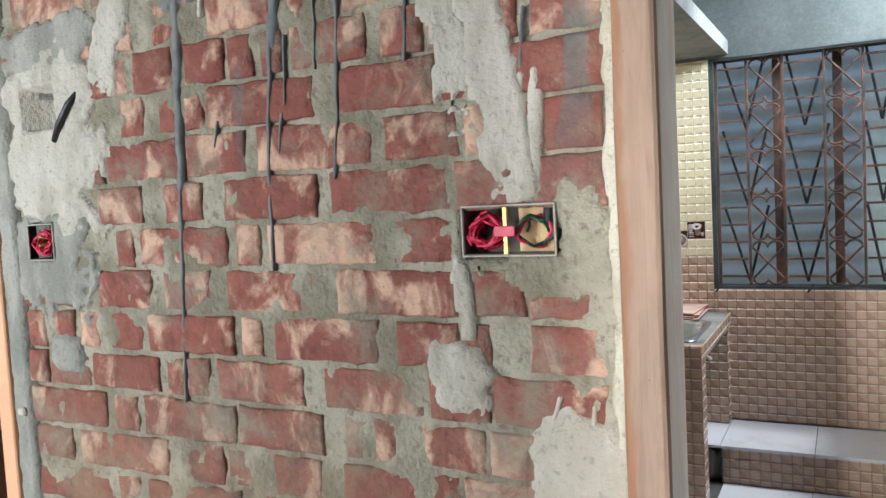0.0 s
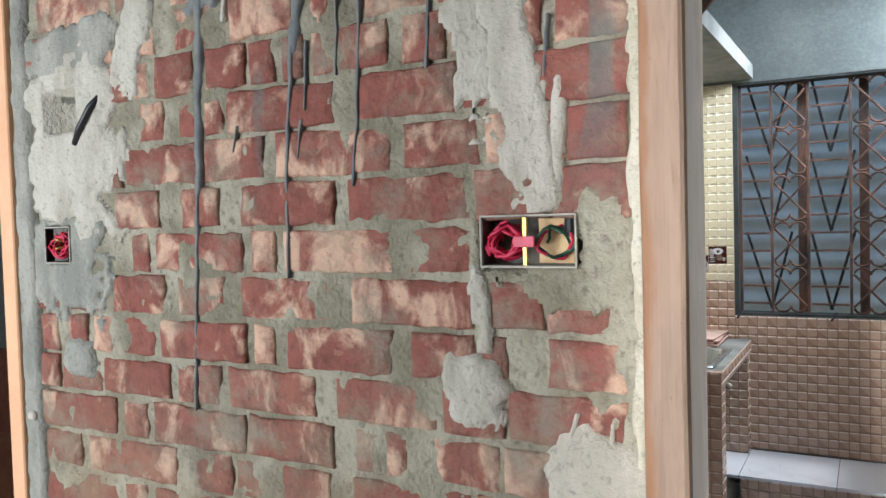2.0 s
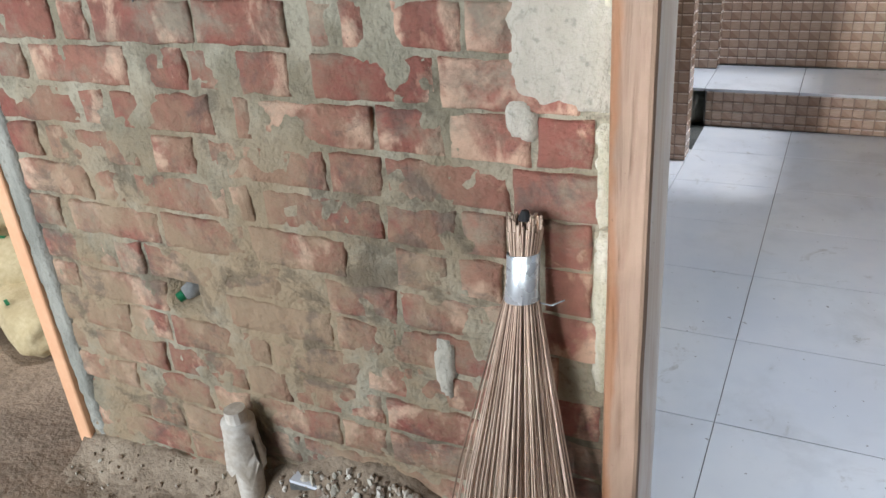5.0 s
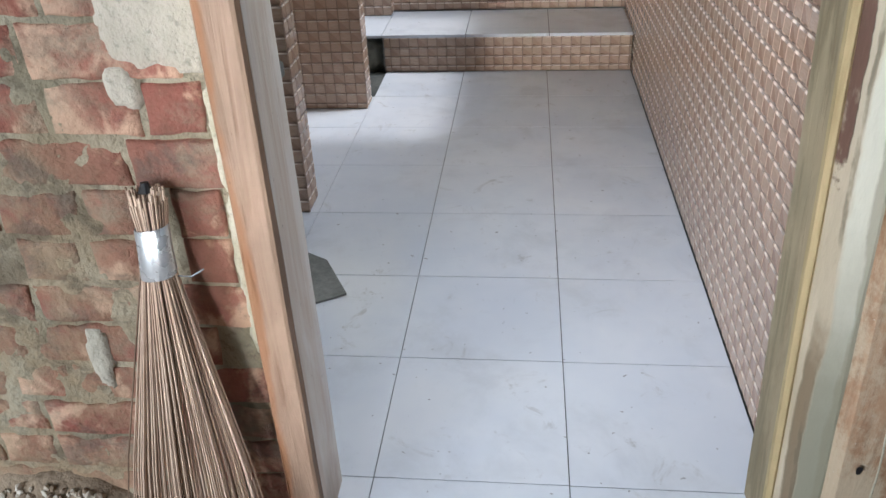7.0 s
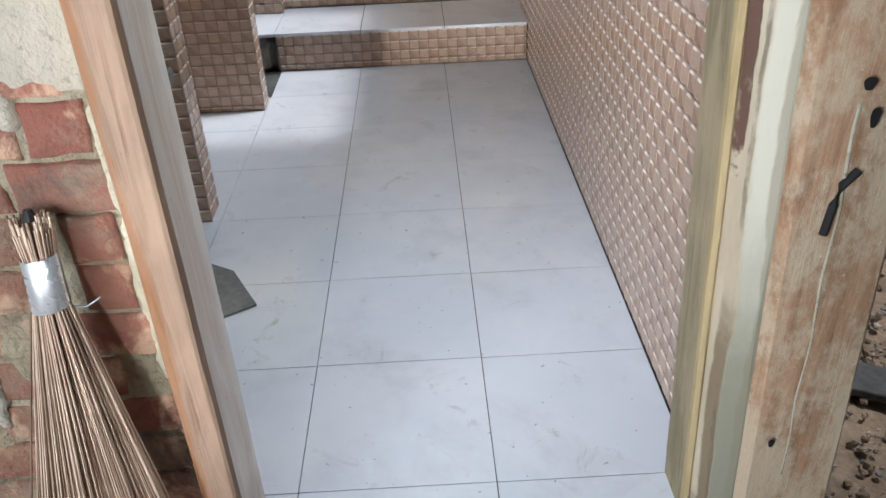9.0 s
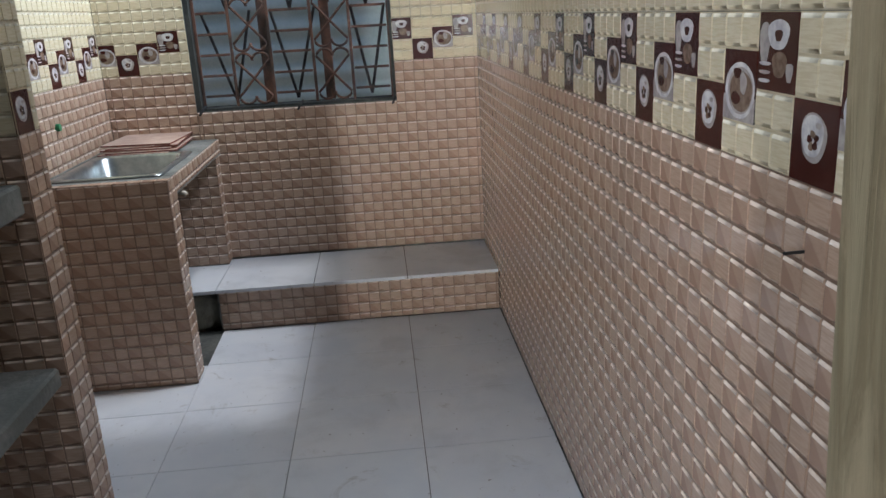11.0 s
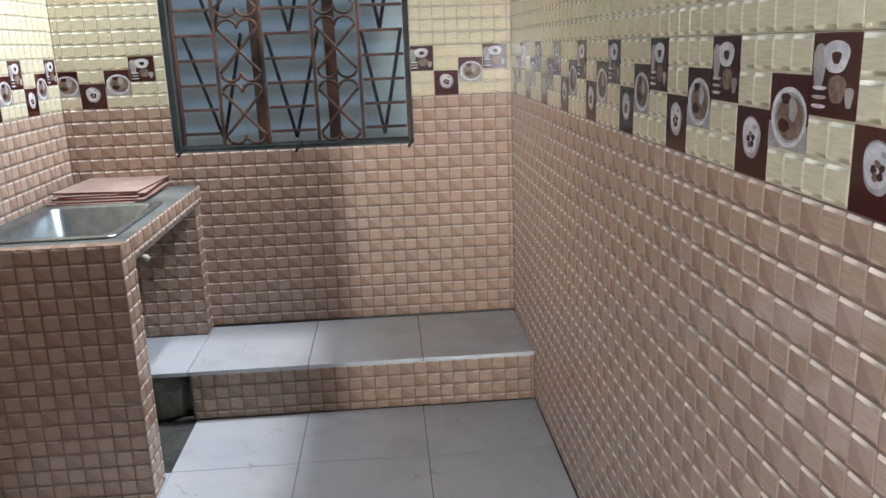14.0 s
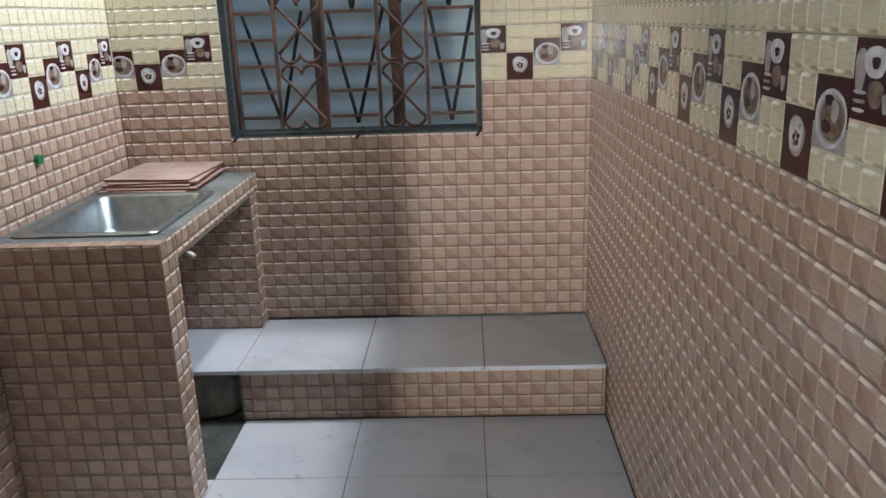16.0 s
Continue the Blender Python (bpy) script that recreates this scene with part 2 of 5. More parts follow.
def post_material():
    k = Nodes("stained_post_timber")
    g = k.noise(2.4, 6, (14, 14, 1.1), 0.65, 1.1)
    c = k.mix(k.ramp(g, 0.36, 0.64), rgb(186, 152, 122), rgb(154, 120, 92))
    c = k.mix(k.ramp(k.noise(9, 6, (1, 1, 0.3), 0.7), 0.58, 0.66, 0, 0.6), c, rgb(128, 92, 68))
    z = k.sep()[2]
    # limewash splashed over the lower part, thinning out upwards
    splash = k.math("ADD", k.noise(11, 8, (1, 1, 0.6), 0.75), k.math("MULTIPLY", k.math("SUBTRACT", 0.5, z), 0.13))
    c = k.mix(k.ramp(splash, 0.40, 0.58, 0, 0.8), c, rgb(204, 190, 164))
    c = k.mix(k.ramp(k.noise(80, 3), 0.69, 0.73, 0, 0.6), c, rgb(214, 206, 188))
    foot = k.math("ADD", k.math("MULTIPLY", k.noise(14, 5), 0.16), z)
    c = k.mix(k.ramp(foot, 0.02, 0.0, 0, 0.85), c, rgb(92, 78, 58))
    return k.done(c, 0.78, k.math("ADD", g, k.noise(40, 5)), 0.004, spec=0.25)


POST_WOOD = post_material()
POST_EDGE = wood("raw_post_edge", rgb(190, 172, 132), rgb(166, 148, 108))
SLURRY = plaster_material("green_grey_slurry", rgb(176, 170, 146), rgb(210, 206, 188))
TILE_BACK = plain("pale_clay_tile_body", rgb(196, 172, 158), rgb(178, 150, 136), 12, 0.6, 0.001)
CLAY_EDGE = plain("red_clay_edge", rgb(132, 76, 64), rgb(104, 58, 50), 20, 0.8, 0.001)
# Pale tones that paint a highlight along each pillow's upper bevel.
TILE_GLINT = plain("brown_tile_glint", rgb(232, 217, 203), rgb(220, 200, 183), 9, 0.07, 0.0002)
CREAM_GLINT = plain("cream_tile_glint", rgb(238, 232, 214), rgb(228, 220, 198), 9, 0.07, 0.0002)
DRIP = plain("blue_grey_paint", rgb(126, 128, 125), rgb(100, 105, 106), 14, 0.75, 0.002)


def reveal_material():
    """Lime-smeared reveal: a chipped maroon patch, a pale run and damp brown stains."""
    k = Nodes("smeared_reveal")
    s = k.sep()
    z = s[2]
    n = k.noise(9, 7, (1, 1, 0.4), 0.65, 0.3)
    d = k.math("ADD", s[1], k.math("MULTIPLY", k.math("SUBTRACT", n, 0.5), 0.035))
    c = k.mix(k.ramp(k.noise(7, 6, (1, 1, 0.25), 0.6), 0.35, 0.65), rgb(190, 178, 154), rgb(212, 202, 180))
    c = k.mix(k.ramp(k.noise(4, 4, (1, 1, 0.3)), 0.5, 0.68, 0, 0.6), c, rgb(176, 156, 124))
    pale = k.mix(k.ramp(k.noise(5, 5, (1, 1, 0.3)), 0.4, 0.65), rgb(212, 211, 195), rgb(192, 191, 174))
    c = k.mix(k.ramp(d, -0.098, -0.106), c, pale)
    c = k.mix(k.ramp(d, -0.124, -0.129), c, rgb(176, 172, 154))
    zn = k.math("ADD", z, k.math("MULTIPLY", k.math("SUBTRACT", k.noise(16, 5), 0.5), 0.16))
    chip = k.math("MULTIPLY", k.ramp(d, -0.083, -0.080), k.math("MULTIPLY", k.ramp(zn, 0.76, 0.775), k.ramp(zn, 1.14, 1.12)))
    c = k.mix(k.math("MULTIPLY", chip, k.ramp(k.noise(30, 5, (1, 1, 0.6)), 0.3, 0.45, 0.45, 0.95)), c, rgb(102, 74, 64))
    wet = k.math("MULTIPLY", k.ramp(k.math("ABSOLUTE", k.math("ADD", d, 0.088)), 0.016, 0.010), k.ramp(zn, 0.58, 0.44))
    c = k.mix(k.math("MULTIPLY", wet, 0.8), c, rgb(118, 100, 76))
    moss = k.math("MULTIPLY", k.ramp(d, -0.098, -0.104), k.ramp(zn, 0.78, 0.36))
    c = k.mix(k.math("MULTIPLY", moss, 0.85), c, rgb(132, 130, 112))
    seam = k.math("MULTIPLY", k.ramp(k.math("ABSOLUTE", k.math("ADD", d, 0.096)), 0.006, 0.002), k.ramp(k.noise(14, 4, (1, 1, 0.5)), 0.42, 0.56))
    c = k.mix(k.math("MULTIPLY", seam, 0.75), c, rgb(116, 106, 88))
    c = k.mix(k.ramp(zn, 0.12, 0.0, 0, 0.85), c, rgb(100, 84, 62))
    return k.done(c, 0.8, k.math("ADD", k.noise(30, 5, (1, 1, 0.3)), k.math("MULTIPLY", chip, -0.6)), 0.004, spec=0.3)


REVEAL = reveal_material()
STREAKED = wood("weathered_olive_timber", rgb(160, 149, 122), rgb(134, 122, 96), rgb(166, 152, 124))
ORANGE_PAINT = plain("peach_primer_paint", rgb(236, 184, 142), rgb(228, 172, 130), 6, 0.6, 0.001)
STRUT_WOOD = wood("weathered_board", rgb(150, 128, 104), rgb(110, 92, 74), rgb(126, 106, 92), 0)
IRON = plain("rusty_iron", rgb(118, 84, 68), rgb(66, 58, 54), 9, 0.8, 0.003, 0.1, fine=70)
REVEAL_DARK = plain("dark_grey_cement", rgb(66, 68, 66), rgb(48, 52, 50), 8, 0.9, 0.003)
IRON_DARK = plain("dark_iron", rgb(58, 58, 58), rgb(38, 38, 40), 30, 0.75, 0.001, 0.3)
TIN = plain("blue_grey_sheet_metal", rgb(232, 246, 240), rgb(208, 228, 222), 3, 0.55, 0.001)
STEEL = plain("scuffed_steel_sink", rgb(190, 196, 196), rgb(160, 166, 168), 14, 0.32, 0.0005, 0.9)
RED_WIRE = plain("red_wire", rgb(216, 52, 84), rgb(190, 36, 70), 20, 0.4, 0.0005)
GREEN_WIRE = plain("green_wire", rgb(40, 84, 62), rgb(28, 66, 50), 20, 0.4, 0.0005)
BLACK_PLASTIC = plain("black_plastic", rgb(38, 38, 40), rgb(28, 28, 30), 20, 0.45, 0.0005)
BOX_METAL = plain("zinc_box", rgb(206, 176, 126), rgb(186, 152, 104), 18, 0.5, 0.0005, 0.2)
BRASS = plain("brass_strip", rgb(222, 190, 110), rgb(196, 160, 84), 18, 0.35, 0.0005, 0.7)
STRAW = plain("dry_coconut_stick", rgb(212, 190, 168), rgb(186, 160, 140), 9, 0.8, 0.001)
STRAW_DARK = plain("dark_stick", rgb(138, 114, 94), rgb(108, 86, 70), 9, 0.8, 0.001)
BAND = plain("tin_band", rgb(214, 218, 222), rgb(190, 196, 200), 25, 0.28, 0.0004, 0.6)
WHITE_PLASTIC = plain("dusty_white_plastic", rgb(212, 206, 194), rgb(180, 168, 150), 18, 0.6, 0.002)
GREEN_PLASTIC = plain("green_plastic", rgb(40, 132, 84), rgb(28, 108, 70), 20, 0.4, 0.0005)
SACK = plain("woven_sack_cloth", rgb(206, 190, 150), rgb(182, 164, 124), 7, 0.9, 0.004)
BLUE_TILE = plain("pale_blue_tile", rgb(164, 178, 180), rgb(146, 160, 164), 4, 0.3, 0.001)
RED_STRING = plain("pink_string", rgb(214, 104, 96), rgb(190, 84, 78), 20, 0.7, 0.0005)
BROWN_BACK = plain("red_clay_tile_body", rgb(170, 122, 104), rgb(150, 102, 86), 12, 0.75, 0.001)

# ---- mesh helpers ----


def mesh_ob(name, bm, mat, parent=None, label="", smooth=False):
    me = bpy.data.meshes.new(name)
    bm.to_mesh(me)
    bm.free()
    for m in (mat if isinstance(mat, (list, tuple)) else [mat]):
        me.materials.append(m)
    if smooth:
        me.shade_smooth()
    ob = new(name, me)
    ob.parent = parent
    if label:
        ob["label"] = label
    return ob


def part(name, bm, mat, parent, label="", smooth=False):
    return mesh_ob(name, bm, mat, parent, label, smooth)


def thing(name, at, label, category, group="", kind=""):
    e = new(name)
    e.location = at
    e.empty_display_size = 0.05
    return tagged(e, label, category, group, kind)


def box(x0, x1, y0, y1, z0, z1, bevel=0.0, bm=None, seg=1):
    bm = bm or bmesh.new()
    vs = bmesh.ops.create_cube(bm, size=1)["verts"]
    for v in vs:
        v.co = Vector(((x0 + x1) / 2 + v.co.x * (x1 - x0), (y0 + y1) / 2 + v.co.y * (y1 - y0), (z0 + z1) / 2 + v.co.z * (z1 - z0)))
    if bevel:
        es = list({e for v in vs for e in v.link_edges})
        bmesh.ops.bevel(bm, geom=es, offset=bevel, segments=seg, affect="EDGES", profile=0.6)
    return bm


def tube(points, radius, sides=6, bm=None, taper=1.0, closed=False):
    """A round bar along points."""
    bm = bm or bmesh.new()
    pts = [Vector(p) for p in points]
    n, rings = len(pts), []
    for i, p in enumerate(pts):
        d = (pts[(i + 1) % n] - pts[i - 1]) if closed else (pts[min(i + 1, n - 1)] - pts[max(i - 1, 0)])
        d.normalize()
        a = d.orthogonal() if abs(d.z) > 0.95 else d.cross(Vector((0, 0, 1)))
        a.normalize()
        b = d.cross(a)
        r = radius * (1 + (taper - 1) * i / max(1, n - 1))
        rings.append([bm.verts.new(p + (a * math.cos(k * math.tau / sides) + b * math.sin(k * math.tau / sides)) * r) for k in range(sides)])
    for i in range(n if closed else n - 1):
        q, w = rings[i], rings[(i + 1) % n]
        for k in range(sides):
            bm.faces.new((q[k], q[(k + 1) % sides], w[(k + 1) % sides], w[k]))
    if not closed:
        bm.faces.new(rings[0][::-1]), bm.faces.new(rings[-1])
    return bm


def profile(outline, z0, z1, bm=None):
    """An upright prism over a plan outline."""
    bm = bm or bmesh.new()
    lo = [bm.verts.new((x, y, z0)) for x, y in outline]
    hi = [bm.verts.new((x, y, z1)) for x, y in outline]
    n = len(outline)
    for i in range(n):
        bm.faces.new((lo[i], lo[(i + 1) % n], hi[(i + 1) % n], hi[i]))
    bm.faces.new(lo[::-1]), bm.faces.new(hi)
    bmesh.ops.recalc_face_normals(bm, faces=bm.faces)
    return bm


def rough_grid(x0, x1, z0, z1, step, depth):
    """An upright sheet facing -y; depth(x, z) gives its y."""
    nx, nz = max(2, round((x1 - x0) / step)), max(2, round((z1 - z0) / step))
    bm = bmesh.new()
    g = []
    for j in range(nz + 1):
        g.append([])
        for i in range(nx + 1):
            x, z = x0 + (x1 - x0) * i / nx, z0 + (z1 - z0) * j / nz
            g[j].append(bm.verts.new((x, depth(x, z), z)))
    for j in range(nz):
        for i in range(nx):
            bm.faces.new((g[j][i], g[j][i + 1], g[j + 1][i + 1], g[j + 1][i]))
    return bm


def structure(name, bm, mat, label, category):
    return tagged(mesh_ob(name, bm, mat), label, category, kind="structure")

# ---- plan ----
BACK_Y, LEFT_X, FACE_Y = 3.155, -1.673, -0.035
GROUND_Z, TOP_Z = -0.165, 3.0
TILE_TOP, STRIP_Z, STRIP_TOP = 2.09, 1.063, 1.248
BENCH_Y, BENCH_Z = 2.705, 0.187
WIN = (-1.287, -0.383, 0.888, 2.09)
PITCH, SQ = 0.2785, 0.04642
SQZ = 0.0462

# ground outside, one sheet to the horizon


def ground_sheet():
    bm = bmesh.new()
    xs = [-400, -60, -12] + [-5 + 0.09 * i for i in range(101)] + [12, 60, 400]
    ys = [-400, -60, -12] + [-4.5 + 0.09 * i for i in range(101)] + [12, 60, 400]
    g = []
    for y in ys:
        row = []
        for x in xs:
            z = GROUND_Z
            if abs(x) < 11 and abs(y) < 11:
                z += 0.018 * noise.noise((x * 2.1, y * 2.1, 0)) + 0.01 * noise.noise((x * 7, y * 7, 3))
                if -1.7 < x < -0.01 and y > 0.0:
                    z -= 0.1
            row.append(bm.verts.new((x, y, z)))
        g.append(row)
    for j in range(len(ys) - 1):
        for i in range(len(xs) - 1):
            bm.faces.new((g[j][i], g[j][i + 1], g[j + 1][i + 1], g[j + 1][i]))
    return bm


structure("ground", ground_sheet(), SOIL, "dry brown soil strewn with grit", "ground")

# kitchen shell
bm = box(0.006, 0.12, 0.062, BACK_Y + 0.14, GROUND_Z - 0.1, 2.36)
box(0.006, 0.12, 0.062, BACK_Y + 0.14, 2.74, TOP_Z, bm=bm)
box(0.006, 0.12, 0.062, 2.28, 2.36, 2.74, bm=bm), box(0.006, 0.12, 3.04, BACK_Y + 0.14, 2.36, 2.74, bm=bm)
wall_right = structure("wall_right", bm, UPPER_PLASTER, "kitchen wall with glossy brown and cream tiles", "wall")
wall_left = structure("wall_left", box(LEFT_X - 0.12, LEFT_X - 0.006, 0.0, BACK_Y + 0.14, GROUND_Z - 0.1, TOP_Z), UPPER_PLASTER, "kitchen wall with brown and cream tiles", "wall")
bm = box(LEFT_X - 0.006, WIN[0], BACK_Y + 0.006, BACK_Y + 0.14, -0.2, TOP_Z)
box(WIN[1], 0.006, BACK_Y + 0.006, BACK_Y + 0.14, -0.2, TOP_Z, bm=bm)
box(WIN[0], WIN[1], BACK_Y + 0.006, BACK_Y + 0.14, -0.2, WIN[2], bm=bm)
box(WIN[0], WIN[1], BACK_Y + 0.006, BACK_Y + 0.14, WIN[3], TOP_Z, bm=bm)
wall_back = structure("wall_back", bm, UPPER_PLASTER, "window wall, dark cement above glossy tiles", "wall")
wall_kitchen_front = structure("wall_front", box(LEFT_X, -0.935, 0.06, 0.09, -0.1, TOP_Z), LIMEWASH, "plain inner face of the door wall", "wall")
lintel = structure("wall_over_door", box(-0.935, 0.13, -0.03, 0.09, 2.16, TOP_Z), CEMENT, "cement lintel above the kitchen doorway", "wall")
# Both ceiling openings are unseen, added to let sun and fill light in.
ceil_bm = box(LEFT_X - 0.12, 0.12, -0.03, 0.1, TOP_Z, TOP_Z + 0.1)
box(LEFT_X - 0.12, -0.65, 0.1, 0.9, TOP_Z, TOP_Z + 0.1, bm=ceil_bm)
box(-0.25, 0.12, 0.1, 0.9, TOP_Z, TOP_Z + 0.1, bm=ceil_bm)
box(LEFT_X - 0.12, 0.12, 0.9, 2.0, TOP_Z, TOP_Z + 0.1, bm=ceil_bm)
box(LEFT_X - 0.12, -0.86, 2.0, BACK_Y + 0.14, TOP_Z, TOP_Z + 0.1, bm=ceil_bm)
structure("ceiling", ceil_bm, CEILING_MAT, "dark raw concrete kitchen ceiling with unseen openings added for daylight", "ceiling")
# Unseen ceiling, added to keep open sky off the entry room.
porch = box(-4.6, 2.4, -3.2, -0.03, 2.7, 2.8)
# Unseen eave, added only to shade the yard soil.
box(0.13, 1.15, -0.03, 2.0, 2.7, 2.8, bm=porch)
structure("ceiling_porch_unseen", porch, CEILING_MAT, "unseen ceiling and eave added to shade the entry room and yard", "ceiling")
floor = structure("floor", box(LEFT_X, 0.006, -0.085, BENCH_Y + 0.02, -0.12, -0.006), CEMENT_DARK, "kitchen floor of large white glazed tiles", "floor")
structure("door_sill", box(-0.93, 0.02, -0.14, -0.0885, -0.2, -0.014, 0.006), CEMENT_DARK, "damp cement step below the doorway", "sill")

# entry room around the camera: unseen walls, made up to shape the daylight
structure("wall_entry_left_unseen", box(-4.7, -4.6, -3.2, 2.6, GROUND_Z - 0.1, 2.8), LIMEWASH, "unseen pale side wall added to close the entry room", "wall")
bm = box(-4.6, -4.2, -3.3, -3.2, GROUND_Z - 0.1, 2.8)
box(-1.02, 2.5, -3.3, -3.2, GROUND_Z - 0.1, 2.8, bm=bm)
box(-2.4, -1.14, -3.3, -3.2, GROUND_Z - 0.1, 2.8, bm=bm)
box(-4.2, -2.4, -3.3, -3.2, 2.45, 2.8, bm=bm)
box(-1.14, -1.02, -3.3, -3.2, 2.12, 2.8, bm=bm)
box(-1.14, -1.02, -3.3, -3.2, GROUND_Z - 0.1, 0.32, bm=bm)
structure("wall_entry_back_unseen", bm, LIMEWASH, "unseen pale wall added to pass daylight through a wide gap and a slit", "wall")
# Unseen wall; its height sets how much side daylight comes in.
structure("wall_yard_unseen", box(2.4, 2.5, -3.2, 4.5, GROUND_Z - 0.1, 1.4), LIMEWASH, "unseen low wall added to limit daylight from the yard", "wall")

# ---- brick wall ----
BOND = (
    "fIiFaJaJaVaVaJaJaL",
    "gJdWgHdKaJfGaCaV",
    "gXaJeFfLaBaIaBbCcFaIaBaO",
    "aJaDfGaJaAcIeNdCdAbLaLaBaJ",
    "aJaJaKaCbJcIaEbDbOcGaIaDbK",
    "jGaJiFdEaDaYeRaJaO",
    "aJaSaTbNcXcMaLaH",
    "aVgLfIfUcWaKaK",
    "aVkDbWbEbWcKaX",
    "aVeNdLdWbWcHaI",
    "dEdEbEcIbVbDcVdKaDgK",
    "bGaLaSbDaEbTeTaJaR",
    "bYcFbXaSeDaDeKaGaL",
    "aNcZbLaJaJeWaV",
    "bZaFbYfCbWaLaMaH",
    "aKcZeJdZaJaVaN",
    "bWbGdXaDcZaMaGgG",
    "aKdZaVaVkJbGhG",
    "aYaGaZaIaHaOaVaN",
    "aJbZiGaZaJaVaJ",
    "aXaKaQaHaVaJaVaL",
)
COURSE = 0.0888
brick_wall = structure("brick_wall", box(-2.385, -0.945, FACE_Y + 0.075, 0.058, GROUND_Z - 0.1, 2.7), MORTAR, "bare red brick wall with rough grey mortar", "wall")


OPEN_SPOTS = ((-1.206, -1.05, 1.355, 1.433), (-2.297, -2.216, 1.359, 1.436), (-2.275, -2.175, 1.645, 1.735), (-1.945, -1.875, 0.385, 0.455), (-1.925, -1.885, 2.03, 2.16))


def mortar_depth(x, z):
    for s in OPEN_SPOTS:
        if s[0] < x < s[1] and s[2] < z < s[3]:
            return FACE_Y + 0.072
    a = noise.noise((x * 9, z * 9, 1.7)) + 0.6 * noise.noise((x * 27, z * 27, 4.1)) + 0.3 * noise.noise((x * 70, z * 70, 7.7))
    low = max(0.0, min(1.0, (0.95 - z) / 0.6)) * max(0.0, min(1.0, (-1.1 - x) / 0.25))
    gap = max(0.0, min(1.0, (x + 1.2) / 0.12)) * max(0.0, min(1.0, (0.93 - z) / 0.05))
    return FACE_Y + 0.0052 + 0.005 * gap - 0.0026 * low - (0.0092 + 0.0015 * low) * a


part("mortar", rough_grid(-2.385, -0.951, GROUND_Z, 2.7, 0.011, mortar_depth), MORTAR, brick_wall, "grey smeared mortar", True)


def rim_at(i, n, size):
    if i in (0, n):
        return i / n
    lo = 0.0045 / size
    return lo + (1 - 2 * lo) * (i - 1) / (n - 2)


def brick_mesh(w, h, seed):
    """A worn brick: a lumpy face with rounded, chipped edges."""
    nx, nz = max(4, round(w / 0.02)), 6
    bm = bmesh.new()
    g = []
    for j in range(nz + 1):
        g.append([])
        for i in range(nx + 1):
            u, v = rim_at(i, nx, w), rim_at(j, nz, h)
            e = min(i, nx - i, j, nz - j)
            p = Vector((u * w - w / 2, 0, v * h - h / 2))
            lump = noise.noise((p.x * 14 + seed, p.z * 14, seed * 0.7)) * 0.003 + noise.noise((p.x * 50, p.z * 50 + seed, 2)) * 0.0015
            if e == 1:
                p.x += 0.004 * noise.noise((p.x * 25, p.z * 25, seed + 5))
                p.z += 0.005 * noise.noise((p.x * 25, p.z * 25, seed + 9))
                p.y += 0.0012
            if e == 0:
                p.x += 0.005 * noise.noise((p.x * 25, p.z * 25, seed + 5))
                p.z += 0.006 * noise.noise((p.x * 25, p.z * 25, seed + 9))
                p.y = 0.006
                lump *= 0.4
            p.y += lump
            g[j].append(bm.verts.new(p))
    for j in range(nz):
        for i in range(nx):
            bm.faces.new((g[j][i], g[j][i + 1], g[j + 1][i + 1], g[j + 1][i]))
    rim = g[0] + [r[-1] for r in g[1:]] + g[-1][-2::-1] + [r[0] for r in g[-2:0:-1]]
    back = [bm.verts.new((v.co.x, 0.03, v.co.z)) for v in rim]
    for i in range(len(rim)):
        k = (i + 1) % len(rim)
        bm.faces.new((rim[k], rim[i], back[i], back[k]))
    return bm




def lay_bricks():
    rng = random.Random(11)
    rows = [(2.09 - COURSE * i, s) for i, s in enumerate(BOND)]
    fillers = "VJVJVVJV", "JVVJVVJV", "VVJVJVVJ"
    rows += [(2.09 + COURSE * i, fillers[i % 3]) for i in range(1, 7)]
    rows += [(2.09 - COURSE * (len(BOND) + i), fillers[(i + 1) % 3]) for i in range(5)]
    for z, code in rows:
        x = -2.38
        loose = code in fillers
        for ch in code:
            if ch.islower():
                x += (ord(ch) - 96) * 0.01
                continue
            w = (ord(ch) - 63) * 0.01
            if x + w > -0.955:
                w = -0.955 - x
            if w > 0.02:
                cx = x + w / 2
                hit = [s for s in OPEN_SPOTS if x < s[1] and x + w > s[0] and z + 0.035 > s[2] and z - 0.035 < s[3]]
                if not hit:
                    h = 0.079 + rng.uniform(-0.003, 0.003)
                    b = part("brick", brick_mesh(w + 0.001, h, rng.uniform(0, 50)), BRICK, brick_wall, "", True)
                    b.location = (cx, FACE_Y + rng.uniform(-0.004, 0.003), z)
                    b.rotation_euler = (rng.uniform(-0.02, 0.02), rng.uniform(-0.014, 0.014), rng.uniform(-0.015, 0.015))
            x += w + (0.012 if loose else 0)


lay_bricks()


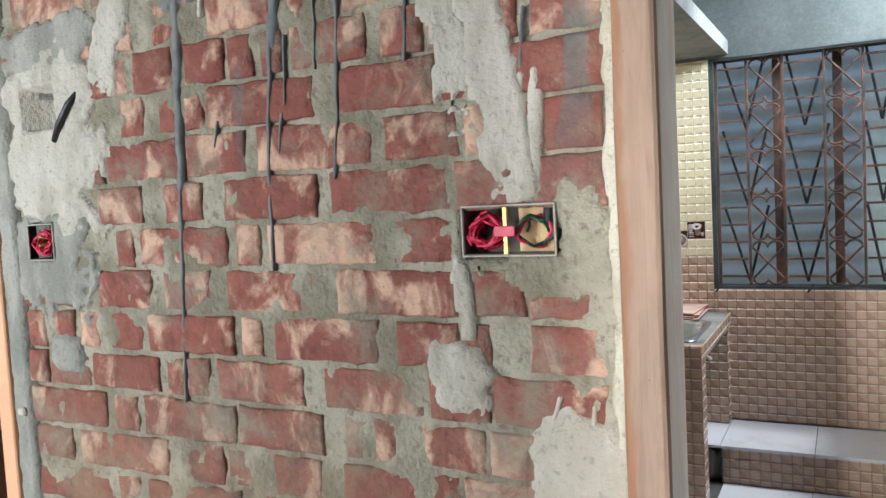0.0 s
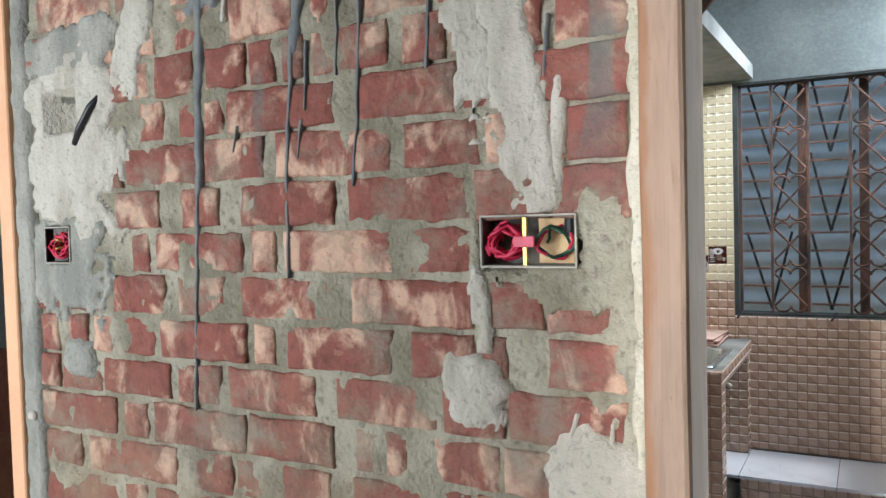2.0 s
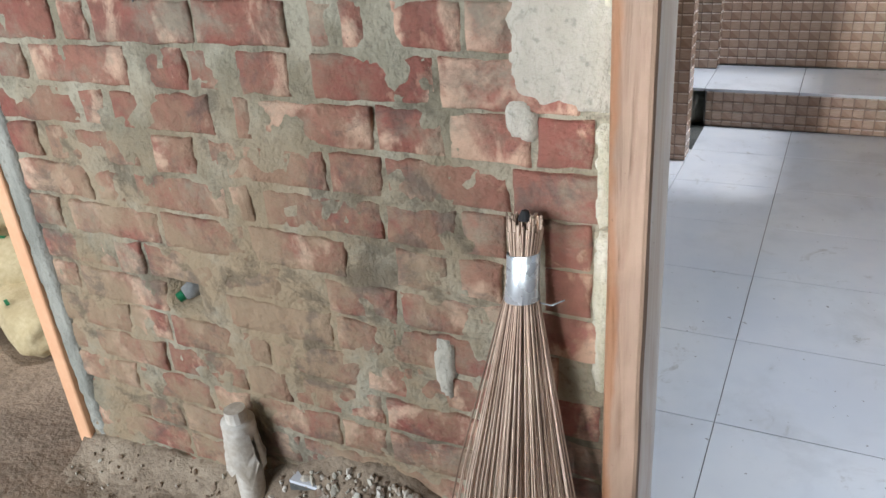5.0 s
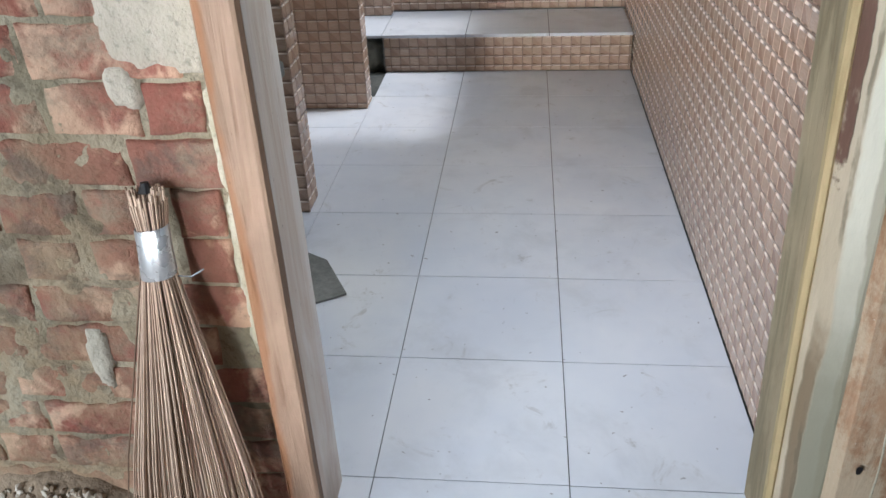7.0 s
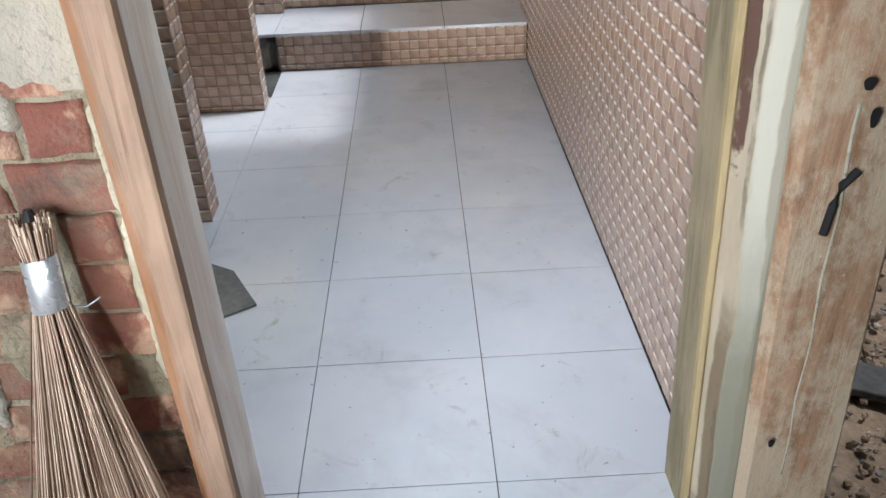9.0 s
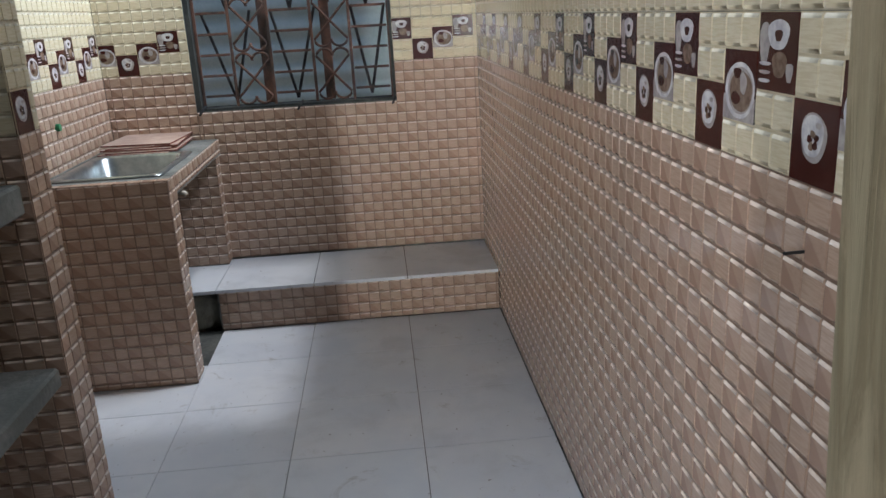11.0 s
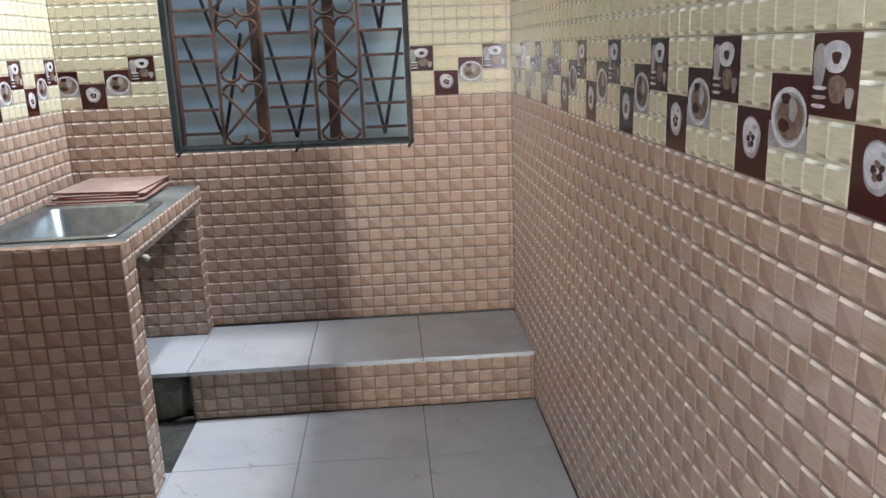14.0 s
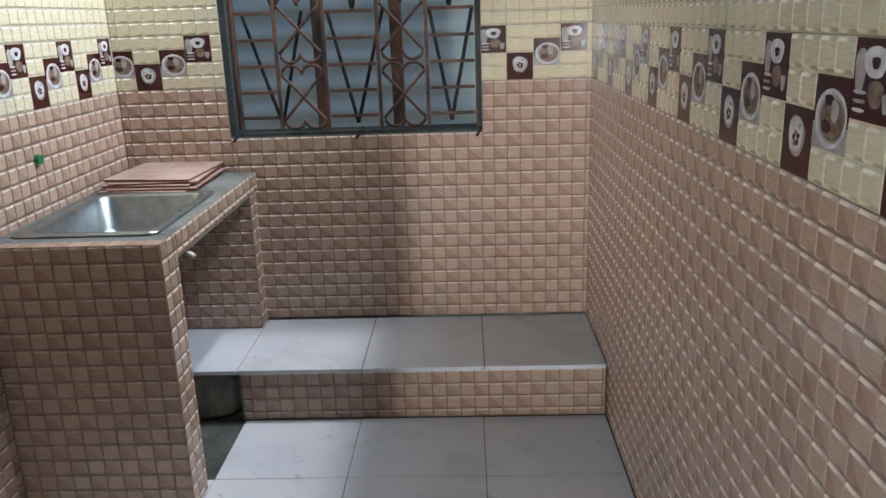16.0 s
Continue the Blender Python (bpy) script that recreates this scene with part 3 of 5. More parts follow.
def patch(name, x0, x1, z0, z1, mat, label, thick=0.012, seed=0.0, lean=0.0, soft=1.0):
    """A lump of plaster spread on the wall: it dives into the wall at an uneven outline."""
    cx, cz, rx, rz = (x0 + x1) / 2, (z0 + z1) / 2, (x1 - x0) / 2, (z1 - z0) / 2

    def depth(x, z):
        u, v = (x - cx - lean * (z - cz)) / rx, (z - cz) / rz
        d = (abs(u) ** 3 + abs(v) ** 3) ** (1 / 3)
        d += 0.34 * soft * noise.noise((x * 13, z * 13, seed)) + 0.26 * soft * noise.noise((x * 42, z * 42, seed + 3))
        t = max(-3.0, min(1.0, (1.0 - d) * 6))
        for s in OPEN_SPOTS:
            if s[0] < x < s[1] and s[2] < z < s[3]:
                return FACE_Y + 0.0715
        r = 0.002 * noise.noise((x * 60, z * 26, seed + 6)) + 0.0014 * noise.noise((x * 120, z * 120, seed))
        return FACE_Y - 0.003 - 0.7 * thick * t - r if t > -1.4 else FACE_Y + 0.035

    m = 0.05
    ob = mesh_ob(name, rough_grid(x0 - m - abs(lean) * rz, x1 + m + abs(lean) * rz, z0 - m, z1 + m, 0.008, depth), mat, brick_wall, label, True)
    return ob


patch("plaster_patch", -1.20, -1.125, 1.44, 2.06, PLASTER, "pale plaster filling a cable chase", 0.007, 1.0, -0.14, 1.3)
patch("plaster_patch", -1.125, -1.085, 1.45, 1.66, PLASTER, "pale plaster run", 0.006, 1.5, -0.1, 0.8)
patch("plaster_patch", -1.262, -1.20, 1.60, 1.92, PLASTER, "thin pale plaster smear beside the chase", 0.003, 1.7, -0.12, 2.2)
patch("plaster_patch", -2.03, -1.955, 1.74, 1.99, PLASTER, "pale plaster smear below a conduit slot", 0.003, 11.0, 0.3, 2.0)
patch("plaster_patch", -1.235, -1.20, 1.24, 1.36, PLASTER, "thin pale plaster run", 0.003, 2.0, 0, 2.2)
patch("plaster_patch", -1.045, -0.965, 1.31, 1.46, MORTAR, "grey mortar beside the switch box", 0.005, 3.0, 0, 1.4)
patch("plaster_patch", -1.19, -0.99, 1.29, 1.352, MORTAR, "grey mortar below the switch box", 0.003, 3.5, 0, 2.2)
patch("plaster_patch", -1.10, -0.95, 0.905, 1.09, PLASTER, "pale cracked plaster patch", 0.009, 4.0, 0, 0.8)
patch("plaster_patch", -1.285, -1.175, 1.095, 1.20, PLASTER, "pale crumbled plaster patch", 0.008, 5.0)
patch("plaster_patch", -1.115, -1.07, 0.85, 0.91, PLASTER, "small pale plaster dab", 0.006, 6.0)
patch("plaster_patch", -1.285, -1.245, 0.31, 0.42, PLASTER, "small pale plaster dab", 0.005, 7.0)
patch("plaster_patch", -2.36, -2.07, 1.44, 1.80, PLASTER, "pale plaster round a broken hole", 0.007, 8.0, 0, 1.5)
patch("plaster_patch", -2.37, -2.04, 1.77, 1.87, PLASTER_GREY, "thin mortar smear", 0.004, 8.5, 0, 1.8)
patch("plaster_patch", -2.36, -2.13, 1.26, 1.45, PLASTER_GREY, "grey plaster round a small wire box", 0.004, 9.0, 0, 1.9)
patch("plaster_patch", -2.25, -2.16, 1.105, 1.19, PLASTER_GREY, "round grey cement dab", 0.012, 10.0, 0, 0.6)
patch("plaster_patch", -1.12, -0.955, 1.87, 2.05, PLASTER, "rough plaster beside the door jamb", 0.007, 12.0, 0, 1.2)
patch("plaster_patch", -2.3, -1.6, 2.12, 2.6, PLASTER_GREY, "grey plaster smeared over the upper bricks", 0.006, 13.0, 0, 1.6)
patch("slurry_smear", -1.63, -1.51, 1.93, 2.07, DRIP, "dark grey slurry on the bricks", 0.002, 14.0, 0, 2.0)
patch("slurry_smear", -1.84, -1.77, 1.84, 1.97, DRIP, "dark grey slurry on the bricks", 0.002, 15.0, 0, 2.2)
patch("plaster_patch", -2.40, -2.34, -0.15, 2.1, PLASTER_GREY, "grey mortar edge beside the peach frame", 0.012, 16.0, 0, 0.5)
patch("plaster_patch", -0.968, -0.940, 0.98, 2.6, SLURRY, "mortar strip beside the door jamb", 0.010, 17.0, 0, 1.1)
patch("plaster_patch", -0.972, -0.946, 0.42, 0.66, SLURRY, "broken mortar strip beside the door jamb", 0.010, 18.0, 0, 1.6)
patch("plaster_patch", -0.972, -0.946, 0.72, 0.87, SLURRY, "broken mortar strip beside the door jamb", 0.010, 19.0, 0, 1.6)



def ribbon(line, w_top, w_low, mat, label, seed, name="paint_drip"):
    """A thin run of paint or slurry down the wall: flat, wavering, swelling at the end."""
    bm = bmesh.new()
    rings = []
    n = 40
    zs = [p[1] for p in line]
    for i in range(n + 1):
        f = i / n
        z = zs[0] + (zs[-1] - zs[0]) * f
        x = np.interp(-z, [-q for q in zs], [p[0] for p in line]) + 0.003 * noise.noise((z * 14, seed, 0))
        w = (w_top + (w_low - w_top) * f ** 0.7) * (1 + 0.6 * noise.noise((z * 20, seed, 4)) + 0.3 * noise.noise((z * 60, seed, 9))) * (0.35 if i in (0, n) else 1.0) / 2
        y = FACE_Y - 0.0030 + 0.0025 * noise.noise((z * 30, seed, 7))
        rings.append([bm.verts.new(p) for p in ((x - w, FACE_Y + 0.008, z), (x - w * 0.7, y, z), (x, y - 0.0004, z), (x + w * 0.7, y, z), (x + w, FACE_Y + 0.008, z))])
    for q, r in zip(rings, rings[1:]):
        for k in range(4):
            bm.faces.new((q[k], q[k + 1], r[k + 1], r[k]))
    part(name, bm, mat, brick_wall, label, True)


for n, (line, wt, wl) in enumerate((
        (((-1.803, 1.96), (-1.814, 1.763), (-1.829, 1.488)), 0.024, 0.016), (((-1.829, 1.50), (-1.856, 1.06)), 0.010, 0.005),
        (((-1.565, 1.95), (-1.567, 1.834), (-1.580, 1.74)), 0.030, 0.024), (((-1.582, 1.76), (-1.602, 1.531), (-1.606, 1.33)), 0.010, 0.005),
        (((-1.425, 1.93), (-1.442, 1.621), (-1.456, 1.494)), 0.009, 0.006), (((-1.478, 1.86), (-1.483, 1.69)), 0.008, 0.004),
        (((-1.548, 1.76), (-1.556, 1.635)), 0.007, 0.004), (((-1.566, 1.62), (-1.575, 1.55)), 0.006, 0.004), (((-1.291, 1.86), (-1.302, 1.68)), 0.009, 0.006),
        (((-1.088, 1.74), (-1.097, 1.645)), 0.008, 0.005), (((-1.72, 1.62), (-1.73, 1.57)), 0.005, 0.004))):
    ribbon(line, wt, wl, DRIP, "blue-grey paint run", n * 3.1)
for n, (line, wt, wl) in enumerate((
        
        (((-1.085, 1.86), (-1.092, 1.76)), 0.016, 0.010), (((-1.098, 1.64), (-1.112, 1.45)), 0.020, 0.034), (((-1.074, 1.645), (-1.082, 1.45)), 0.016, 0.030),
        (((-1.73, 2.0), (-1.745, 1.82)), 0.020, 0.010), (((-1.70, 1.93), (-1.705, 1.86)), 0.012, 0.008),
        (((-1.0, 1.12), (-1.006, 1.03)), 0.010, 0.006), (((-1.055, 1.13), (-1.07, 1.08)), 0.010, 0.006))):
    ribbon(line, wt, wl, PLASTER, "pale plaster run", 40 + n * 2.3, "plaster_run")

# ---- glazed wall tiles ----
TILE_CACHE = {}


def pillows(bm, uvl, us, vs, skip=(), mats=(0, 0), edge=0, off=(0, 0)):
    """Raised squares over the cells between the lines us and vs, every other one with the second print."""
    g = 0.0016
    for j in range(len(vs) - 1):
        for i in range(len(us) - 1):
            gi, gj = int(((us[i] + us[i + 1]) / 2 + off[0]) / SQ), int(((vs[j] + vs[j + 1]) / 2 + off[1]) / SQZ)
            if (gi, gj) in skip:
                continue
            mat = mats[(gi + gj) % 2]
            u0, u1, v0, v1 = us[i] + 0.0013, us[i + 1] - 0.0013, vs[j] + g, vs[j + 1] - g
            if u1 - u0 < 0.003 or v1 - v0 < 0.003:
                continue
            b = min(0.0058, (u1 - u0) / 3, (v1 - v0) / 3)
            rows = []
            for v, z in ((v0, 0.0), (v0 + b * 0.22, 0.0015), (v0 + b * 0.55, 0.0026), (v0 + b, 0.0029), (v1 - b, 0.0029), (v1 - b * 0.55, 0.0026), (v1 - b * 0.22, 0.0015), (v1, 0.0)):
                rows.append([bm.verts.new((u, v, z)) for u in ((u0, u1) if z == 0.0 else (u0 + b * 0.2, u1 - b * 0.2))])
            fs = [bm.faces.new((rows[3][0], rows[3][1], rows[4][1], rows[4][0]))]
            for k in (0, 1, 2, 4, 5, 6):
                fs.append(bm.faces.new((rows[k][0], rows[k][1], rows[k + 1][1], rows[k + 1][0])))
            for f in fs[1:]:
                f.smooth = True
            fs.append(bm.faces.new([rows[k][0] for k in range(7, -1, -1)]))
            fs.append(bm.faces.new([rows[k][1] for k in range(8)]))
            for f in fs:
                # Upper bevel strips get the painted highlight tone.
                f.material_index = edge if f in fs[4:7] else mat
                for lp in f.loops:
                    c = lp.vert.co
                    lp[uvl].uv = ((c.x - u0) / (u1 - u0), (c.y - v0) / (v1 - v0))


def disc(bm, cx, cy, rx, ry, z, mat, wob=0.0, n=20, turn=0.0, span=(-9, 9)):
    vs = [bm.verts.new((min(span[1], max(span[0], cx + rx * (1 + wob * math.sin(3 * a + turn)) * math.cos(a))), cy + ry * (1 + wob * math.cos(2 * a + turn)) * math.sin(a), z)) for a in [k * math.tau / n for k in range(n)]]
    bm.faces.new(vs).material_index = mat


def slab_piece(bm, u0, u1, v0, v1, z, mat):
    lo = [bm.verts.new((u, v, 0)) for u, v in ((u0, v0), (u1, v0), (u1, v1), (u0, v1))]
    hi = [bm.verts.new((v.co.x * 1, v.co.y * 1, z)) for v in lo]
    for f in [hi] + [[lo[k], lo[(k + 1) % 4], hi[(k + 1) % 4], hi[k]] for k in range(4)]:
        bm.faces.new(f).material_index = mat


def accent(bm, kind, u, v, limit):
    """A flat printed square two pillows wide: sliced fruit, bowl or cup, as plain shapes."""
    s, t = 2 * SQ, 2 * SQZ
    lo, hi = max(u, 0) + 0.001, min(u + s, limit) - 0.001
    slab_piece(bm, lo, hi, v + 0.001, v + t - 0.001, 0.0024, 1)
    cx, cy = u + s / 2, v + t / 2

    def spot(dx, dy, rx, ry, z, mat, wob=0.0, n=20, turn=0.0):
        disc(bm, cx + dx, cy + dy, rx, ry, z, mat, wob, n, turn, (lo, hi))

    if kind == "slice":
        spot(0, 0.006, 0.026, 0.029, 0.0025, 4, 0.07, 22, 0.6)
        spot(-0.002, 0.008, 0.022, 0.025, 0.0026, 2, 0.08, 20)
        for k in range(5):
            a = 0.5 + k * math.tau / 5
            spot(0.007 * math.cos(a), 0.003 + 0.007 * math.sin(a), 0.0055, 0.0045, 0.0027 + 0.0001 * k, 3 if k % 2 else 1, 0.2, 10, k)
        spot(0.010, 0.020, 0.006, 0.004, 0.0033, 4, 0.2, 10)
    elif kind == "bowl":
        slab_piece(bm, lo, hi, v + 0.001, v + t * 0.36, 0.00245, 4)
        spot(0.002, -0.006, 0.0425, 0.037, 0.0026, 2, 0.02, 26)
        spot(0.004, -0.006, 0.036, 0.031, 0.0027, 4, 0.02, 24)
        spot(0.006, -0.007, 0.032, 0.027, 0.0028, 3, 0.04, 22)
        spot(-0.006, 0.016, 0.011, 0.008, 0.0029, 1, 0.2, 12)
        spot(0.012, 0.004, 0.010, 0.015, 0.0030, 4, 0.15, 14, 1.0)
        spot(-0.008, -0.016, 0.014, 0.008, 0.0031, 1, 0.1, 12, 2.0)
    else:
        spot(-0.030, 0.010, 0.013, 0.028, 0.0025, 4, 0.14, 14)
        spot(0.002, 0.020, 0.025, 0.019, 0.0026, 2, 0.10, 18)
        spot(0.003, 0.019, 0.009, 0.008, 0.0028, 1, 0.2, 12)
        spot(0.008, -0.014, 0.017, 0.017, 0.0027, 3, 0.12, 16)
        for k in range(3):
            spot(-0.026, -0.014 - 0.010 * k, 0.015, 0.0026, 0.0029 + 0.0001 * k, 4 if k % 2 else 2, 0.1, 10)
        spot(0.032, -0.022, 0.008, 0.014, 0.0027, 4, 0.25, 12)


def tile_mesh(us, vs, kind, off=(0.0, 0.0)):
    key = (tuple(round(u, 4) for u in us), tuple(round(v, 4) for v in vs), kind, round(off[0], 4), round(off[1], 4))
    if key in TILE_CACHE:
        return TILE_CACHE[key]
    bm = bmesh.new()
    uvl = bm.loops.layers.uv.new("UVMap")
    slab_piece(bm, us[0] + 0.0001, us[-1] - 0.0001, vs[0] + 0.0004, vs[-1] - 0.0004, 0.0008, 5 if isinstance(kind, tuple) else 1)
    if isinstance(kind, tuple):
        skip = set()
        for n, what in enumerate(kind):
            j = {"slice": 0, "bowl": 1, "cup": 2}[what]
            u = 2 * SQ * n - off[0]
            if min(u + 2 * SQ, us[-1]) - max(u, 0) > 0.05:
                accent(bm, what, u, SQZ * j, us[-1])
                skip |= {(2 * n + a, j + b) for a in (0, 1) for b in (0, 1)}
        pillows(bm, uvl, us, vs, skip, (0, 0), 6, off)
        mats = [CREAM_TILE, DARK_GLAZE, WHITE_GLAZE, FRUIT_GLAZE, GREY_GLAZE, CREAM_TILE, CREAM_GLINT]
    else:
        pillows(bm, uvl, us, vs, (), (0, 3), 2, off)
        mats = [BROWN_TILE, GROUT_SHADE, TILE_GLINT, BROWN_SPLIT] if kind == "brown" else [CREAM_TILE, CREAM_GROUT, CREAM_GLINT, CREAM_TILE]
    me = bpy.data.meshes.new("tile")
    bm.to_mesh(me)
    bm.free()
    for m in mats:
        me.materials.append(m)
    TILE_CACHE[key] = me
    return me


def cuts(a, b, seam, pitch):
    """Spans between a and b cut at seam + k * pitch."""
    k = math.ceil((a - seam) / pitch - 1e-6)
    pts = [a]
    while seam + k * pitch < b - 1e-4:
        if seam + k * pitch > a + 1e-4:
            pts.append(seam + k * pitch)
        k += 1
    return [(p, q) for p, q in zip(pts, pts[1:] + [b]) if q - p > 0.008]


def lines(a, b, origin, step):
    """Square lines over the span a..b of a tile that starts at origin, from zero."""
    marks = [0.0] + [q - a for p, q in cuts(a, b, origin, step)]
    marks[-1] = b - a
    return marks


def tiled(parent, m, u0, u1, v0, v1, useam, vseam, kind, name="wall_tile", vpitch=8 * SQZ):
    """Tiles on a face. m takes (u, v, out) to the world."""
    for a, b in cuts(u0, u1, useam, PITCH):
        start = useam + math.floor((a - useam) / PITCH + 1e-6) * PITCH
        for c, d in cuts(v0, v1, vseam, vpitch):
            vs = lines(c, d, vseam, SQZ)
            low = vseam + math.floor((c - vseam) / vpitch + 1e-6) * vpitch
            me = tile_mesh(lines(a, b, start, SQ), vs, kind, (max(0.0, a - start), max(0.0, c - low)))
            ob = new(name, me)
            ob.parent = parent
            ob.matrix_world = m @ pose(a, c, 0)


def facing(origin, u, out):
    """Matrix with local x along u, y up, z along out."""
    u, o = Vector(u), Vector(out)
    r = Matrix((u, (0, 0, 1), o)).transposed().to_4x4()
    return Matrix.Translation(origin) @ r


ORDER = ("slice", "bowl", "cup")


def dress(parent, m, u0, u1, v0, useam, order, top=TILE_TOP):
    """Brown tiles, the printed strip, and cream tiles above."""
    tiled(parent, m, u0, u1, v0, STRIP_Z, useam, STRIP_Z, "brown")
    if top > STRIP_Z:
        tiled(parent, m, u0, u1, STRIP_Z, STRIP_TOP, useam, STRIP_Z, order, "decor_tile", 1.0)
        tiled(parent, m, u0, u1, STRIP_TOP, top, useam, STRIP_TOP, "cream")


# right wall: u runs towards the door (-y)
M_RIGHT = facing((0.0024, 0, 0), (0, -1, 0), (-1, 0, 0))
dress(wall_right, M_RIGHT, -(BACK_Y - 0.0005), -0.064, 0.001, -0.9935, ("cup", "slice", "bowl"))
# left wall: u runs from the door to the back
M_LEFT = facing((LEFT_X - 0.0024, 0, 0), (0, 1, 0), (1, 0, 0))
dress(wall_left, M_LEFT, 1.345, BACK_Y - 0.0005, 0.001, 3.145, ORDER)
# back wall
M_BACK = facing((0, BACK_Y + 0.0024, 0), (1, 0, 0), (0, -1, 0))
SEAM_X = -1.602
dress(wall_back, M_BACK, LEFT_X + 0.0005, SEAM_X, 0.001, SEAM_X, ("slice", "cup", "bowl"))
dress(wall_back, M_BACK, SEAM_X, WIN[0], 0.001, SEAM_X, ORDER)
SEAM_Z = STRIP_Z - 8 * SQZ
dress(wall_back, M_BACK, WIN[1], -0.0005, SEAM_Z, -0.2955, ORDER)
tiled(wall_back, M_BACK, WIN[0], WIN[1], SEAM_Z, WIN[2] - 0.002, -0.2955, STRIP_Z, "brown")
tiled(wall_back, M_BACK, WIN[0], -0.0005, BENCH_Z + 0.004, SEAM_Z, -0.2955, STRIP_Z, "brown")

# ---- kitchen floor ----


def flat_tile(w, d, h=0.008):
    return box(0, w, 0, d, -h, 0, 0.0004)


FLOOR_X = (LEFT_X, -1.2045, -0.8128, -0.4064, -0.002)
FLOOR_Y = (-0.087, 0.057, 0.455, 0.834, 1.222, 1.604, 1.982, 2.355, BENCH_Y)
for i in range(4):
    for j in range(8):
        if i == 0 and j == 7:
            continue
        w, d = FLOOR_X[i + 1] - FLOOR_X[i] - 0.0022, FLOOR_Y[j + 1] - FLOOR_Y[j] - 0.0022
        t = part("floor_tile", flat_tile(w, d), FLOOR_TILE, floor)
        t.location = (FLOOR_X[i] + 0.0015, FLOOR_Y[j] + 0.0015, 0.0006 * ((i * 7 + j * 3) % 3) - 0.0006)

# bench along the window wall
bench = thing("tiled_bench", (-0.7, BENCH_Y, 0), "low tiled ledge with white slab top along the window wall", "ledge", kind="structure")
inv = Matrix.Translation(bench.location).inverted()
core = part("core", box(-1.2, -0.004, BENCH_Y + 0.006, BACK_Y, 0, BENCH_Z - 0.016), CEMENT_DARK, bench, "dark cement core")
core.matrix_parent_inverse = inv
BX = (-1.62, -1.214, -0.80, -0.399, -0.004)
for i in range(4):
    t = part("slab_tile", flat_tile(BX[i + 1] - BX[i] - 0.003, BACK_Y - BENCH_Y + 0.004, 0.014), FLOOR_TILE, bench)
    t.matrix_parent_inverse = inv
    t.location = (BX[i] + 0.0015, BENCH_Y - 0.010, BENCH_Z)
lump = bmesh.new()
bmesh.ops.create_icosphere(lump, subdivisions=4, radius=1)
for v in lump.verts:
    c = v.co.copy()
    q = Vector([math.copysign(abs(a) ** 0.55, a) for a in c])
    v.co = Vector((-1.42, 2.87, 0.06)) + Vector((q.x * 0.215, q.y * 0.15, q.z * 0.095)) * (1 + 0.14 * noise.noise(c * 2.5) + 0.05 * noise.noise(c * 9))
lump = part("rough_infill", lump, PLASTER_GREY, bench, "rough grey cement infill under the slab", True)
lump.matrix_parent_inverse = inv
side = part("end_face", box(-1.212, -1.201, BENCH_Y + 0.004, BACK_Y, 0, BENCH_Z - 0.016), CEMENT, bench, "raw cement end")
side.matrix_parent_inverse = inv
for i, (a, b) in enumerate(cuts(-1.206, -0.004, -0.293, PITCH)):
    vs = lines(0, BENCH_Z - 0.016, BENCH_Z - 0.018, SQZ)
    start = -0.293 + math.floor((a + 0.293) / PITCH + 1e-6) * PITCH
    ob = new("front_tile", tile_mesh(lines(a, b, start, SQ), vs, "brown", (max(0.0, a - start), 0.016)))
    ob.parent = bench
    ob.matrix_parent_inverse = inv
    ob.matrix_basis = facing((0, BENCH_Y + 0.004, 0), (1, 0, 0), (0, -1, 0)) @ pose(a, 0.001, 0)

# pilaster under the window's end
pil = structure("pilaster", box(LEFT_X, -1.220, 3.068, BACK_Y, BENCH_Z, 0.69), CEMENT, "tiled pilaster beneath the window corner", "pilaster")
tiled(pil, facing((0, 3.068, 0), (1, 0, 0), (0, -1, 0)), LEFT_X + 0.006, -1.2155, BENCH_Z + 0.003, 0.69, -1.2155, 0.885, "brown")
tiled(pil, facing((-1.2185, 0, 0), (0, 1, 0), (1, 0, 0)), 3.064, BACK_Y, BENCH_Z + 0.003, 0.69, 3.064, 0.885, "brown")

# ---- sink counter ----
CT = 0.765
counter = thing("sink_counter", (-1.43, 2.19, 0), "tiled masonry counter with cement top on a tiled pier", "counter")
inv = Matrix.Translation(counter.location).inverted()


def cpart(name, bm, mat, label="", parent=None, smooth=False):
    ob = part(name, bm, mat, counter, label, smooth)
    ob.matrix_parent_inverse = inv
    return ob


cpart("pier", box(LEFT_X, -1.2095, 2.199, 2.31, 0, CT - 0.07), CEMENT, "brown tiled pier")
bm = box(LEFT_X, -1.2095, 2.199, 2.305, CT - 0.072, CT - 0.003)
box(-1.262, -1.2095, 2.305, 3.15, CT - 0.072, CT - 0.002, bm=bm)
box(LEFT_X, -1.262, 2.80, 3.15, CT - 0.072, CT - 0.002, bm=bm)
box(LEFT_X, -1.625, 2.305, 2.80, CT - 0.072, CT - 0.002, bm=bm)
cpart("worktop", bm, CEMENT, "grey-green cement worktop")


def on_counter(m, u0, u1, v0, v1, us, vs):
    for a, b in cuts(u0, u1, us, PITCH):
        start = us + math.floor((a - us) / PITCH + 1e-6) * PITCH
        for c, d in cuts(v0, v1, vs, 8 * SQZ):
            low = vs + math.floor((c - vs) / (8 * SQZ) + 1e-6) * 8 * SQZ
            ob = new("wall_tile", tile_mesh(lines(a, b, start, SQ), lines(c, d, vs, SQZ), "brown", (max(0.0, a - start), max(0.0, c - low))))
            ob.parent = counter
            ob.matrix_parent_inverse = inv
            ob.matrix_basis = m @ pose(a, c, 0)


